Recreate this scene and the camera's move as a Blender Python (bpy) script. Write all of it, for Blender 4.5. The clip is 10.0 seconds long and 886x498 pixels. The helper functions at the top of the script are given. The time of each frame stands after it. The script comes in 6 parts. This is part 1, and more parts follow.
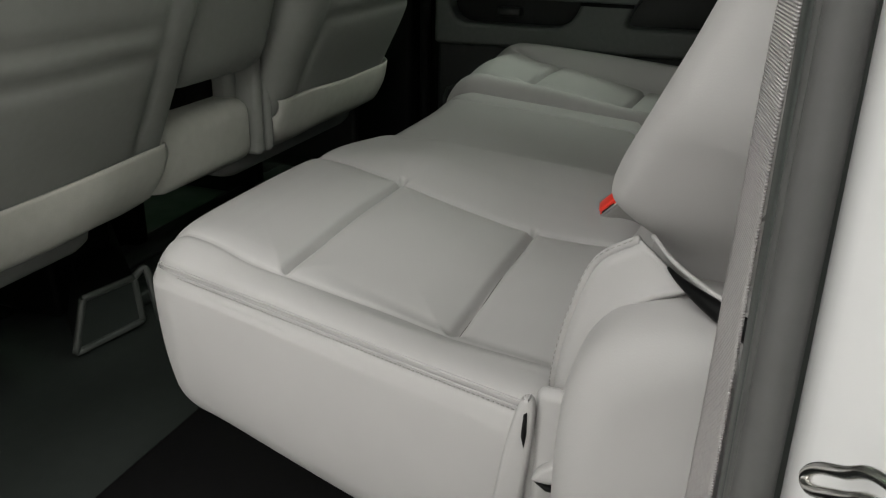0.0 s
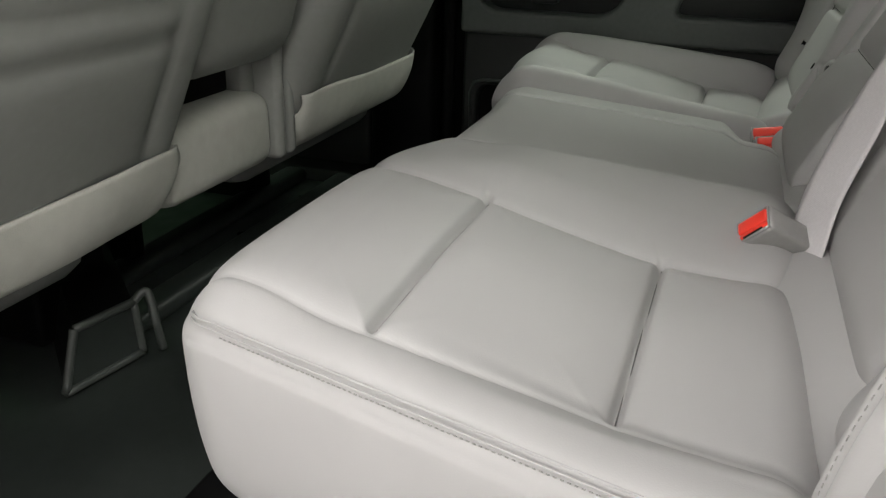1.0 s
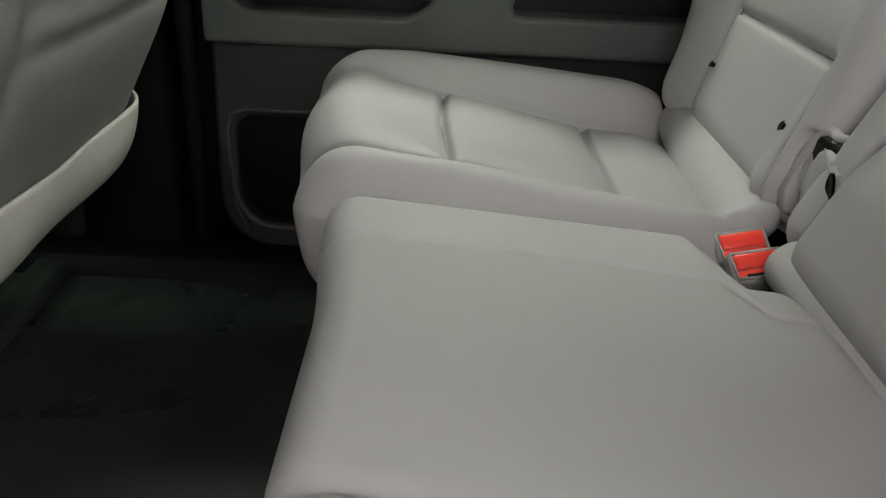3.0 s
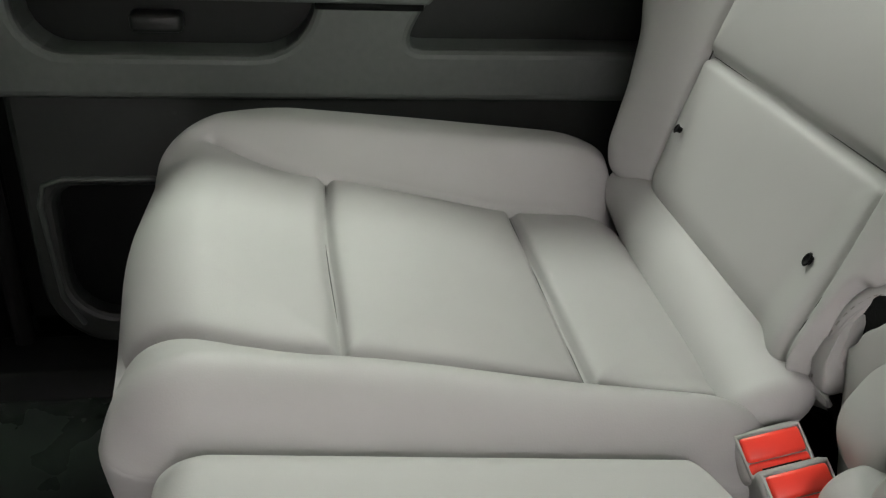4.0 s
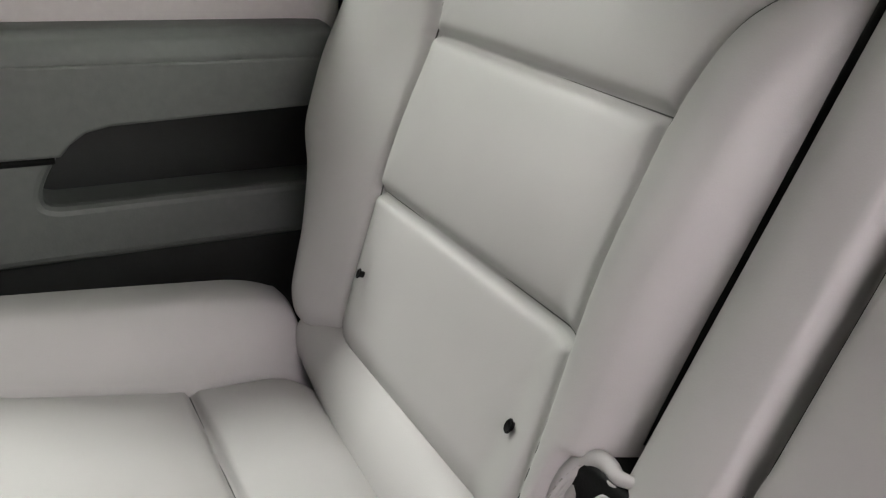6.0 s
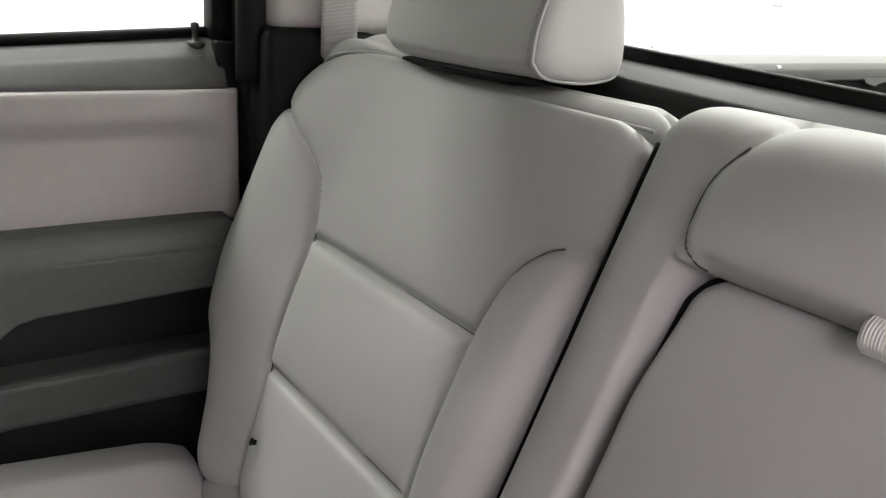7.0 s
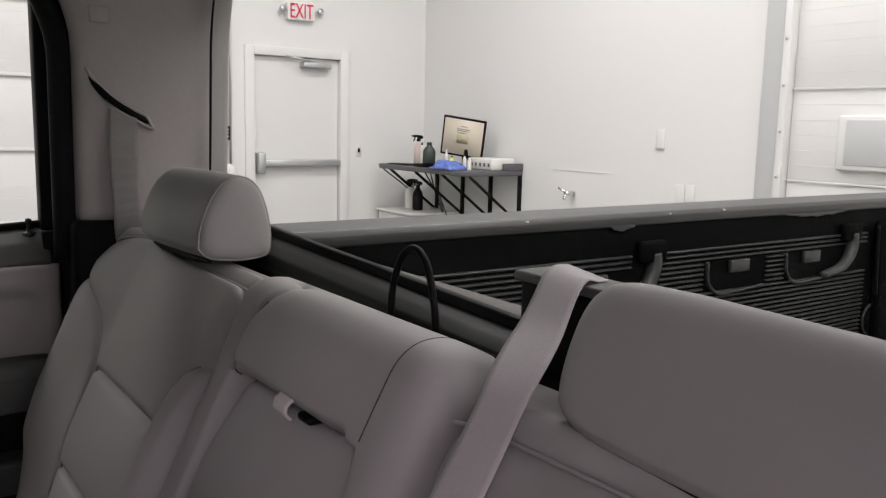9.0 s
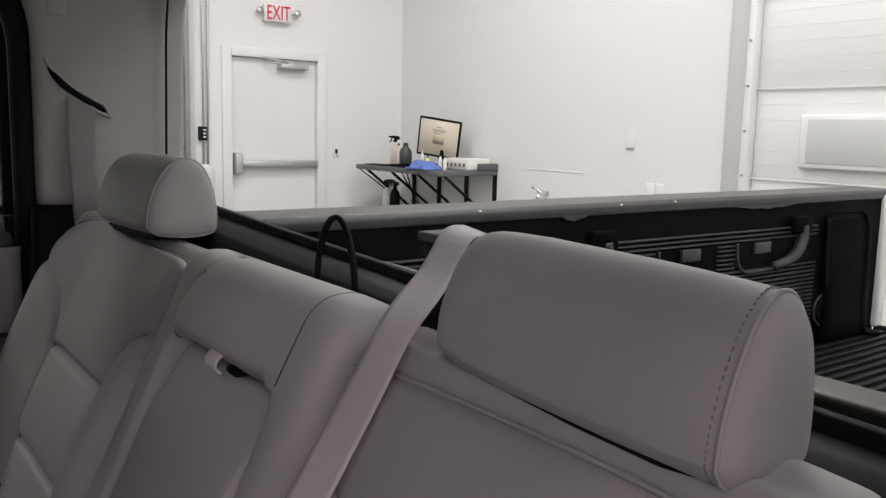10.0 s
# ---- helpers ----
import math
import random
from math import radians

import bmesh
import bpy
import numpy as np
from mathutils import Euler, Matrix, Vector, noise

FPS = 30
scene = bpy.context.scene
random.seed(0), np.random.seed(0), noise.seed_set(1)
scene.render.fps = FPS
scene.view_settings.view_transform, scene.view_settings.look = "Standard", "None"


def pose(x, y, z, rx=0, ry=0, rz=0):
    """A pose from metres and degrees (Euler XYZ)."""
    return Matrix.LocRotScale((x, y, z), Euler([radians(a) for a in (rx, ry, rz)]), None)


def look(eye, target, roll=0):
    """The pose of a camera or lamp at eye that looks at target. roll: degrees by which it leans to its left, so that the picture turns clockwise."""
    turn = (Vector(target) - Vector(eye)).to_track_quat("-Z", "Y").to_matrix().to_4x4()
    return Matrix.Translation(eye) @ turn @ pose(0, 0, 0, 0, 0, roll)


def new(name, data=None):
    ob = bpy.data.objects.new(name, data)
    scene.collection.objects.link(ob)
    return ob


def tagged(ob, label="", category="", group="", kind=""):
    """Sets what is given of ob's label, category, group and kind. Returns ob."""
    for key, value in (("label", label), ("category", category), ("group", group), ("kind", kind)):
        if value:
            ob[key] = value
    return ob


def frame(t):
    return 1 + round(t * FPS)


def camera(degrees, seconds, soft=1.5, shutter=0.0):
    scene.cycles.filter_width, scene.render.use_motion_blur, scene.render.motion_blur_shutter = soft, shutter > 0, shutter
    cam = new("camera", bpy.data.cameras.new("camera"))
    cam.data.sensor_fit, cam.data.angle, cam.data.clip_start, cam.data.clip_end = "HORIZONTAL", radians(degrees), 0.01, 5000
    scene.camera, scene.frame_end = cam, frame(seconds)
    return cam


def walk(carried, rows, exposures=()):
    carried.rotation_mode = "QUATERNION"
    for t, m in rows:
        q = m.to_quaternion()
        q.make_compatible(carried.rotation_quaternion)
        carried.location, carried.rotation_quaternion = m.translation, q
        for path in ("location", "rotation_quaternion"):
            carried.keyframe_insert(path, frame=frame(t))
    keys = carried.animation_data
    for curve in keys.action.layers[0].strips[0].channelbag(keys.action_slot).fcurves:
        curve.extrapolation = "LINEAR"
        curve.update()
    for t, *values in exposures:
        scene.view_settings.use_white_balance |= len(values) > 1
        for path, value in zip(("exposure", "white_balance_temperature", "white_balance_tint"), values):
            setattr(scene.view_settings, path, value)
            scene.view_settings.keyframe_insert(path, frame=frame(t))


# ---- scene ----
cam = camera(55.6, 10.0, soft=1.25)
PATH = [
    (0, (-1.205, -0.499, 0.76), (0.543, 0.117, 0.01), 1.2),
    (0.5, (-1.11, -0.394, 0.722), (0.629, 0.249, -0.029), 1.1),
    (1, (-1.049, -0.33, 0.713), (0.712, 0.243, -0.045), 1.7),
    (1.5, (-0.93, -0.274, 0.706), (0.859, 0.152, -0.079), 1.8),
    (2, (-0.788, -0.23, 0.71), (1.023, 0.050, -0.092), 3.0),
    (2.2, (-0.742, -0.213, 0.711), (1.072, 0.017, -0.099), 3.3),
    (3.3, (-0.349, -0.094, 0.764), (1.428, -0.196, -0.148), 2.8),
    (3.5, (-0.282, -0.104, 0.775), (1.478, -0.245, -0.164), 2.9),
    (4, (-0.121, -0.112, 0.789), (1.604, -0.389, -0.185), 3.4),
    (4.5, (-0.05, -0.144, 0.765), (1.647, -0.615, -0.183), 3.3),
    (5, (-0.007, -0.169, 0.76), (1.63, -0.83, -0.18), 3.1),
    (5.2, (0.003, -0.173, 0.76), (1.614, -0.904, -0.173), 3.3),
    (6.3, (-0.042, -0.17, 0.876), (1.54, -1.151, 0.143), 4.2),
    (6.5, (-0.063, -0.16, 0.902), (1.521, -1.174, 0.221), 4.4),
    (7, (-0.165, -0.165, 0.997), (1.415, -1.231, 0.39), 3.5),
    (7.5, (-0.273, -0.178, 1.058), (1.318, -1.271, 0.536), 2.2),
    (8, (-0.403, -0.186, 1.113), (1.21, -1.296, 0.704), 1.7),
    (8.5, (-0.564, -0.217, 1.138), (1.061, -1.337, 0.816), 1.6),
    (9, (-0.725, -0.26, 1.114), (0.895, -1.396, 0.821), 1.3),
    (9.5, (-0.835, -0.271, 1.093), (0.788, -1.403, 0.806), 1.2),
    (10, (-0.84, -0.273, 1.087), (0.76, -1.439, 0.804), 1.3),
]
walk(cam, [(t, look(e, g, r)) for t, e, g, r in PATH],
     [(0.0, 0.18, 6500, 8), (0.5, 0.56, 6500, 9), (1.0, 0.72, 6500, 11), (2.0, 1.02, 6500, 13), (3.5, 1.58, 6500, 17), (4.5, 1.73, 6500, 15), (5.0, 1.75, 6500, 16), (6.5, 2.1, 6500, 26), (7.0, 1.58, 6500, 25), (7.5, 0.9, 6500, 27),
      (8.0, 0.25, 6500, 33), (8.5, -0.02, 6500, 34), (9.0, -0.06, 6500, 34), (10.0, -0.07, 6500, 34)])

# ---------------------------------------------------------------- light
world = bpy.data.worlds.new("world")
scene.world = world
world.use_nodes = True
world.node_tree.nodes["Background"].inputs[0].default_value = (0.9, 0.95, 1.0, 1)
world.node_tree.nodes["Background"].inputs[1].default_value = 0.15


def area_lamp(x, y, z, sx, sy, power, rx=0.0, color=(1.0, 0.985, 0.96)):
    d = bpy.data.lights.new("ceiling_lamp", "AREA")
    d.shape, d.size, d.size_y, d.energy, d.color = "RECTANGLE", sx, sy, power, color
    ob = new("ceiling_lamp", d)
    ob.matrix_world = pose(x, y, z, rx, 0, 0)
    return ob


ROWS_Y = (-3.2, 0.3, 3.8)
ROWS_X = {-5.3: (140, 65, 140), -2.2: (38, 66, 32), 1.2: (85, 65, 42), 3.7: (85, 85, 65)}
for lx, row in ROWS_X.items():
    for ly, watts in zip(ROWS_Y, row):
        area_lamp(lx, ly, 4.17, 0.9, 2.6, watts)


# ---------------------------------------------------------------- materials
def mat(name, base, rough=0.5, metal=0.0, noise_scale=0.0, vary=0.08, bump=0.0, bump_scale=300.0, blotch=3.0, spec=0.5, kind="noise", rough_vary=0.0, axis="X"):
    m = bpy.data.materials.new(name)
    m.use_nodes = True
    nt = m.node_tree
    b = nt.nodes["Principled BSDF"]
    b.inputs["Base Color"].default_value = (*base, 1)
    b.inputs["Roughness"].default_value = rough
    b.inputs["Metallic"].default_value = metal
    b.inputs["Specular IOR Level"].default_value = spec
    tc = nt.nodes.new("ShaderNodeTexCoord")
    if vary:
        n1 = nt.nodes.new("ShaderNodeTexNoise")
        n1.inputs["Scale"].default_value = blotch
        n1.inputs["Detail"].default_value = 5
        n2 = nt.nodes.new("ShaderNodeTexNoise")
        n2.inputs["Scale"].default_value = noise_scale or 60
        n2.inputs["Detail"].default_value = 3
        add = nt.nodes.new("ShaderNodeMath")
        add.operation = "ADD"
        rmp = nt.nodes.new("ShaderNodeMapRange")
        rmp.inputs["From Min"].default_value = 0.6
        rmp.inputs["From Max"].default_value = 1.4
        rmp.inputs["To Min"].default_value = 1 - vary
        rmp.inputs["To Max"].default_value = 1 + vary
        mul = nt.nodes.new("ShaderNodeVectorMath")
        mul.operation = "SCALE"
        mul.inputs[0].default_value = base
        for n in (n1, n2):
            nt.links.new(tc.outputs["Object"], n.inputs["Vector"])
        nt.links.new(n1.outputs["Fac"], add.inputs[0])
        nt.links.new(n2.outputs["Fac"], add.inputs[1])
        nt.links.new(add.outputs[0], rmp.inputs["Value"])
        nt.links.new(rmp.outputs[0], mul.inputs["Scale"])
        nt.links.new(mul.outputs[0], b.inputs["Base Color"])
        if rough_vary:
            rr = nt.nodes.new("ShaderNodeMapRange")
            rr.inputs["From Min"].default_value = 0.35
            rr.inputs["From Max"].default_value = 0.65
            rr.inputs["To Min"].default_value = rough - rough_vary
            rr.inputs["To Max"].default_value = rough + rough_vary
            nt.links.new(n1.outputs["Fac"], rr.inputs["Value"])
            nt.links.new(rr.outputs[0], b.inputs["Roughness"])
    if bump:
        if kind == "leather":
            t = nt.nodes.new("ShaderNodeTexVoronoi")
            t.inputs["Scale"].default_value = bump_scale
            out = t.outputs["Distance"]
        elif kind == "weave":
            t = nt.nodes.new("ShaderNodeTexWave")
            t.inputs["Scale"].default_value = bump_scale
            t.inputs["Distortion"].default_value = 0.0
            t.bands_direction = axis
            out = t.outputs["Fac"]
        else:
            t = nt.nodes.new("ShaderNodeTexNoise")
            t.inputs["Scale"].default_value = bump_scale
            t.inputs["Detail"].default_value = 4
            out = t.outputs["Fac"]
        nt.links.new(tc.outputs["Object"], t.inputs["Vector"])
        bp = nt.nodes.new("ShaderNodeBump")
        bp.inputs["Strength"].default_value = bump
        bp.inputs["Distance"].default_value = 0.0006
        nt.links.new(out, bp.inputs["Height"])
        nt.links.new(bp.outputs["Normal"], b.inputs["Normal"])
    return m


LEATHER = mat("grey_leather", (0.345, 0.338, 0.331), 0.52, vary=0.03, noise_scale=14, bump=0.07, bump_scale=800, kind="leather", spec=0.3, rough_vary=0.05)
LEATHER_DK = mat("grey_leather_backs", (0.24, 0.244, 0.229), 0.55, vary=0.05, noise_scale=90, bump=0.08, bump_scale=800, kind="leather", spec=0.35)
LEATHER_LT = mat("pale_vinyl", (0.47, 0.468, 0.425), 0.55, vary=0.08, noise_scale=50, bump=0.2, bump_scale=600, kind="leather", spec=0.35)
SEAM = mat("dark_seam", (0.07, 0.068, 0.066), 0.9, vary=0.1, noise_scale=400)
THREAD = mat("grey_thread", (0.26, 0.255, 0.245), 0.8, vary=0.1, noise_scale=400)
TRIM_GREY = mat("grey_door_plastic", (0.37, 0.348, 0.342), 0.6, vary=0.05, noise_scale=120, bump=0.25, bump_scale=500, spec=0.3)
TRIM_PILLAR = mat("pillar_plastic", (0.46, 0.43, 0.424), 0.65, vary=0.05, noise_scale=120, bump=0.25, bump_scale=500, spec=0.3)
TRIM_DARK = mat("dark_grey_plastic", (0.014, 0.0155, 0.0148), 0.45, vary=0.15, noise_scale=100, bump=0.35, bump_scale=450, spec=0.4)
TRIM_MID = mat("slate_plastic", (0.042, 0.047, 0.044), 0.5, vary=0.12, noise_scale=100, bump=0.35, bump_scale=450, spec=0.4)
TRIM_ARM = mat("slate_armrest_plastic", (0.078, 0.086, 0.080), 0.5, vary=0.12, noise_scale=100, bump=0.35, bump_scale=450, spec=0.4)
TRIM_SILL = mat("grey_sill_plastic", (0.085, 0.084, 0.082), 0.55, vary=0.08, noise_scale=110, bump=0.3, bump_scale=450, spec=0.35)
BLACK = mat("black_plastic", (0.003, 0.0032, 0.0032), 0.5, vary=0.2, noise_scale=80, bump=0.3, bump_scale=400, spec=0.12)
RUBBER = mat("black_rubber", (0.008, 0.008, 0.008), 0.6, vary=0.15, noise_scale=60, bump=0.2, bump_scale=200, spec=0.10)
# paler rubber: the highlight on the step's edges is put into the colour
EDGE = mat("worn_rubber_edge", (0.06, 0.066, 0.06), 0.38, vary=0.25, noise_scale=40, bump=0.2, bump_scale=200, spec=0.5)
SILL_BLACK = mat("black_sill_plastic", (0.007, 0.0085, 0.0075), 0.46, vary=0.12, noise_scale=80, bump=0.2, bump_scale=450, spec=0.14)
SEAL = mat("grey_rubber_seal", (0.075, 0.075, 0.073), 0.55, vary=0.12, noise_scale=60, bump=0.2, bump_scale=200, spec=0.4)
FLOOR = mat("black_vinyl_floor", (0.029, 0.034, 0.031), 0.36, vary=0.15, noise_scale=40, bump=0.10, bump_scale=420, blotch=6, spec=0.4, rough_vary=0.1)
WEB = mat("grey_webbing", (0.49, 0.47, 0.475), 0.75, vary=0.08, noise_scale=400, bump=0.25, bump_scale=220, kind="weave", spec=0.3)
WEB_RIB = mat("ribbed_grey_webbing", (0.36, 0.345, 0.34), 0.75, vary=0.10, noise_scale=250, bump=1.0, bump_scale=190, kind="weave", spec=0.3, axis="Z")
WEB_PALE = mat("pale_webbing", (0.62, 0.60, 0.585), 0.7, vary=0.06, noise_scale=300, bump=0.6, bump_scale=150, kind="weave", spec=0.3)
RED = mat("red_button", (0.82, 0.05, 0.03), 0.35, vary=0.03, noise_scale=50)
BUCKLE = mat("grey_buckle_plastic", (0.27, 0.265, 0.255), 0.5, vary=0.06, noise_scale=150, bump=0.2, bump_scale=600)
CHROME = mat("chrome", (0.75, 0.74, 0.72), 0.15, 1.0, vary=0.03)
WHITE_PAINT = mat("white_car_paint", (0.8, 0.8, 0.8), 0.18, vary=0.02, blotch=2)
# lit copy of the black liner: light on raised mouldings as paler colour
LINER_RIB = mat("lit_liner_rib", (0.045, 0.048, 0.047), 0.34, vary=0.3, noise_scale=25, bump=0.3, bump_scale=160, blotch=4, spec=0.35)
GREY_PAINT = mat("grey_rail_cap", (0.047, 0.047, 0.046), 0.45, vary=0.18, noise_scale=30, bump=0.4, bump_scale=250, blotch=5)
LINER = mat("black_bed_liner", (0.004, 0.0044, 0.0044), 0.55, spec=0.02, vary=0.25, noise_scale=25, bump=0.4, bump_scale=160, blotch=4, rough_vary=0.12)
WALL = mat("white_wall_paint", (0.77, 0.765, 0.755), 0.6, vary=0.012, noise_scale=6, blotch=0.8, spec=0.3)
DOORPAINT = mat("white_door_paint", (0.76, 0.755, 0.745), 0.45, vary=0.03, noise_scale=8, blotch=1.2, spec=0.35)
PANEL = mat("white_sectional_panel", (0.75, 0.745, 0.735), 0.45, vary=0.03, noise_scale=10, blotch=1.5, spec=0.35)
GALV = mat("galvanised_steel", (0.52, 0.53, 0.53), 0.4, 0.7, vary=0.15, noise_scale=25)
GALV_DK = mat("dull_track_steel", (0.27, 0.28, 0.275), 0.5, 0.4, vary=0.15, noise_scale=25)
COLUMN = mat("grey_steel_column", (0.55, 0.56, 0.56), 0.5, vary=0.05)
CONCRETE = mat("concrete_floor", (0.30, 0.295, 0.285), 0.5, vary=0.15, noise_scale=5, bump=0.3, bump_scale=30, blotch=0.7)
STEEL_DK = mat("dark_grey_bench_steel", (0.10, 0.10, 0.105), 0.45, vary=0.12, noise_scale=30)
BLUE = mat("blue_cloth", (0.12, 0.19, 0.52), 0.8, vary=0.12, noise_scale=60, bump=0.3, bump_scale=150)
AMBER = mat("yellow_label", (0.75, 0.72, 0.12), 0.5, vary=0.05)
CLEAR = mat("milky_plastic", (0.72, 0.71, 0.68), 0.3, vary=0.05, noise_scale=20)
PINK = mat("pinkish_plastic", (0.62, 0.5, 0.47), 0.35, vary=0.05)
DKGREEN = mat("dark_green_plastic", (0.035, 0.05, 0.045), 0.4, vary=0.1)
SIGNRED = mat("red_sign_letters", (0.75, 0.02, 0.05), 0.4, vary=0.0)
INK = mat("grey_print", (0.25, 0.23, 0.18), 0.7, vary=0.0)
BROWN = mat("brown_bed_edge", (0.035, 0.028, 0.022), 0.5, vary=0.25, noise_scale=15)


def glass(name, tint=(0.95, 0.97, 0.96)):
    m = bpy.data.materials.new(name)
    m.use_nodes = True
    nt = m.node_tree
    nt.nodes.remove(nt.nodes["Principled BSDF"])
    tr = nt.nodes.new("ShaderNodeBsdfTransparent")
    tr.inputs[0].default_value = (*tint, 1)
    gl = nt.nodes.new("ShaderNodeBsdfGlossy")
    gl.inputs["Roughness"].default_value = 0.02
    fr = nt.nodes.new("ShaderNodeLayerWeight")
    fr.inputs["Blend"].default_value = 0.5
    pw = nt.nodes.new("ShaderNodeMath")
    pw.operation, pw.inputs[1].default_value = "POWER", 5.0
    sc = nt.nodes.new("ShaderNodeMath")
    sc.operation, sc.inputs[1].default_value, sc.inputs[2].default_value = "MULTIPLY_ADD", 0.15, 0.003
    nt.links.new(fr.outputs["Facing"], pw.inputs[0])
    nt.links.new(pw.outputs[0], sc.inputs[0])
    mx = nt.nodes.new("ShaderNodeMixShader")
    nt.links.new(sc.outputs[0], mx.inputs[0])
    nt.links.new(tr.outputs[0], mx.inputs[1])
    nt.links.new(gl.outputs[0], mx.inputs[2])
    nt.links.new(mx.outputs[0], nt.nodes["Material Output"].inputs["Surface"])
    return m


GLASS = glass("window_glass", (0.905, 0.965, 0.91))
GLASS_GREEN = glass("green_tinted_glass", (0.69, 0.91, 0.71))


def glow(name, color, strength):
    m = bpy.data.materials.new(name)
    m.use_nodes = True
    b = m.node_tree.nodes["Principled BSDF"]
    b.inputs["Base Color"].default_value = (*color, 1)
    b.inputs["Emission Color"].default_value = (*color, 1)
    b.inputs["Emission Strength"].default_value = strength
    b.inputs["Roughness"].default_value = 0.4
    return m


SCREEN = glow("lit_screen", (0.42, 0.37, 0.30), 0.5)


# ---------------------------------------------------------------- mesh tools
def thing(name, label, category, at=(0, 0, 0), group="", kind=""):
    ob = new(name)
    ob.empty_display_size = 0.05
    ob.location = at
    return tagged(ob, label, category, group, kind)


def put(name, V, F, material, parent=None, label="", smooth=True, normals=None):
    """One mesh object from vertices and faces in world metres, under its parent."""
    me = bpy.data.meshes.new(name)
    V = np.asarray(V, float)
    off = np.zeros(3)
    p = parent
    while p is not None:
        off += np.array(p.location)
        p = p.parent
    me.from_pydata((V - off).tolist(), [], [list(f) for f in F])
    me.polygons.foreach_set("use_smooth", [smooth] * len(me.polygons))
    me.materials.append(material)
    me.update()
    if normals is not None:
        me.normals_split_custom_set_from_vertices(normals.tolist())
    ob = new(name, me)
    ob.parent = parent
    if label:
        ob["label"] = label
    return ob


def from_bm(bm):
    bm.verts.ensure_lookup_table()
    bm.verts.index_update()
    V = [tuple(v.co) for v in bm.verts]
    F = [[v.index for v in f.verts] for f in bm.faces]
    bm.free()
    return np.array(V), F


def rbox(lo, hi, r=0.004, seg=2):
    """A box with rounded edges."""
    bm = bmesh.new()
    bmesh.ops.create_cube(bm, size=1.0)
    lo, hi = np.array(lo, float), np.array(hi, float)
    for v in bm.verts:
        v.co = Vector((lo + hi) / 2 + np.array(v.co) * (hi - lo))
    r = min(r, 0.49 * float((hi - lo).min()))
    if r > 0:
        bmesh.ops.bevel(bm, geom=list(bm.edges), offset=r, segments=seg, affect="EDGES", profile=0.5)
    return from_bm(bm)


def join(*parts):
    V, F, n = [], [], 0
    for v, f in parts:
        V.append(np.asarray(v, float))
        F += [[i + n for i in q] for q in f]
        n += len(v)
    return np.concatenate(V), F


def move(vf, m):
    V = np.asarray(vf[0], float)
    M = np.array(m)
    return V @ M[:3, :3].T + M[:3, 3], vf[1]


def tube(points, r, n=8, closed=False):
    """A round bar along points."""
    P = [Vector(p) for p in points]
    k = len(P)
    V, F = [], []
    up = None
    for i in range(k):
        a = P[(i - 1) % k] if (closed or i > 0) else P[i]
        b = P[(i + 1) % k] if (closed or i < k - 1) else P[i]
        d = (b - a).normalized()
        if up is None:
            up = d.orthogonal().normalized()
        up = (up - d * up.dot(d)).normalized()
        side = d.cross(up)
        rr = r[i] if isinstance(r, (list, tuple)) else r
        for j in range(n):
            w = 2 * math.pi * j / n
            V.append(P[i] + (up * math.cos(w) + side * math.sin(w)) * rr)
    for i in range(k if closed else k - 1):
        for j in range(n):
            a, b = i * n + j, i * n + (j + 1) % n
            c, d = ((i + 1) % k) * n + (j + 1) % n, ((i + 1) % k) * n + j
            F.append((a, b, c, d))
    if not closed:
        F.append(tuple(range(n))[::-1])
        F.append(tuple((k - 1) * n + j for j in range(n)))
    return np.array([tuple(v) for v in V]), F


def lathe(profile, n=24, at=(0, 0, 0)):
    """A turned body: profile of (radius, z)."""
    V, F = [], []
    for r, z in profile:
        for j in range(n):
            w = 2 * math.pi * j / n
            V.append((at[0] + r * math.cos(w), at[1] + r * math.sin(w), at[2] + z))
    for i in range(len(profile) - 1):
        for j in range(n):
            F.append((i * n + j, i * n + (j + 1) % n, (i + 1) * n + (j + 1) % n, (i + 1) * n + j))
    F.append(tuple(range(n))[::-1])
    F.append(tuple((len(profile) - 1) * n + j for j in range(n)))
    return np.array(V), F


def prism(poly, lo, hi, axis="x", r=0.0, seg=2):
    """An outline pulled along an axis; poly is in the other two axes, in order."""
    k = "xyz".index(axis)
    o = [i for i in range(3) if i != k]
    bm = bmesh.new()
    vs = []
    for e in (lo, hi):
        row = []
        for p in poly:
            c = [0, 0, 0]
            c[k], c[o[0]], c[o[1]] = e, p[0], p[1]
            row.append(bm.verts.new(c))
        vs.append(row)
    n = len(poly)
    bm.faces.new(vs[0])
    bm.faces.new(vs[1][::-1])
    for i in range(n):
        bm.faces.new((vs[0][i], vs[1][i], vs[1][(i + 1) % n], vs[0][(i + 1) % n]))
    bmesh.ops.recalc_face_normals(bm, faces=bm.faces)
    if r:
        bmesh.ops.bevel(bm, geom=list(bm.edges), offset=r, segments=seg, affect="EDGES", profile=0.5)
    return from_bm(bm)


def rounded(y0, y1, z0, z1, radii, n=7):
    """A rounded outline in y and z; radii from the low corner at y1 round by the top."""
    pts = []
    for (cy, cz, a0), r in zip(((y1, z0, -90), (y1, z1, 0), (y0, z1, 90), (y0, z0, 180)), radii):
        sy, sz = (-1 if cy == y1 else 1), (1 if cz == z0 else -1)
        for k in range(n):
            w = radians(a0 + 90 * k / (n - 1))
            pts.append((cy + sy * r + r * math.cos(w), cz + sz * r + r * math.sin(w)))
    return pts


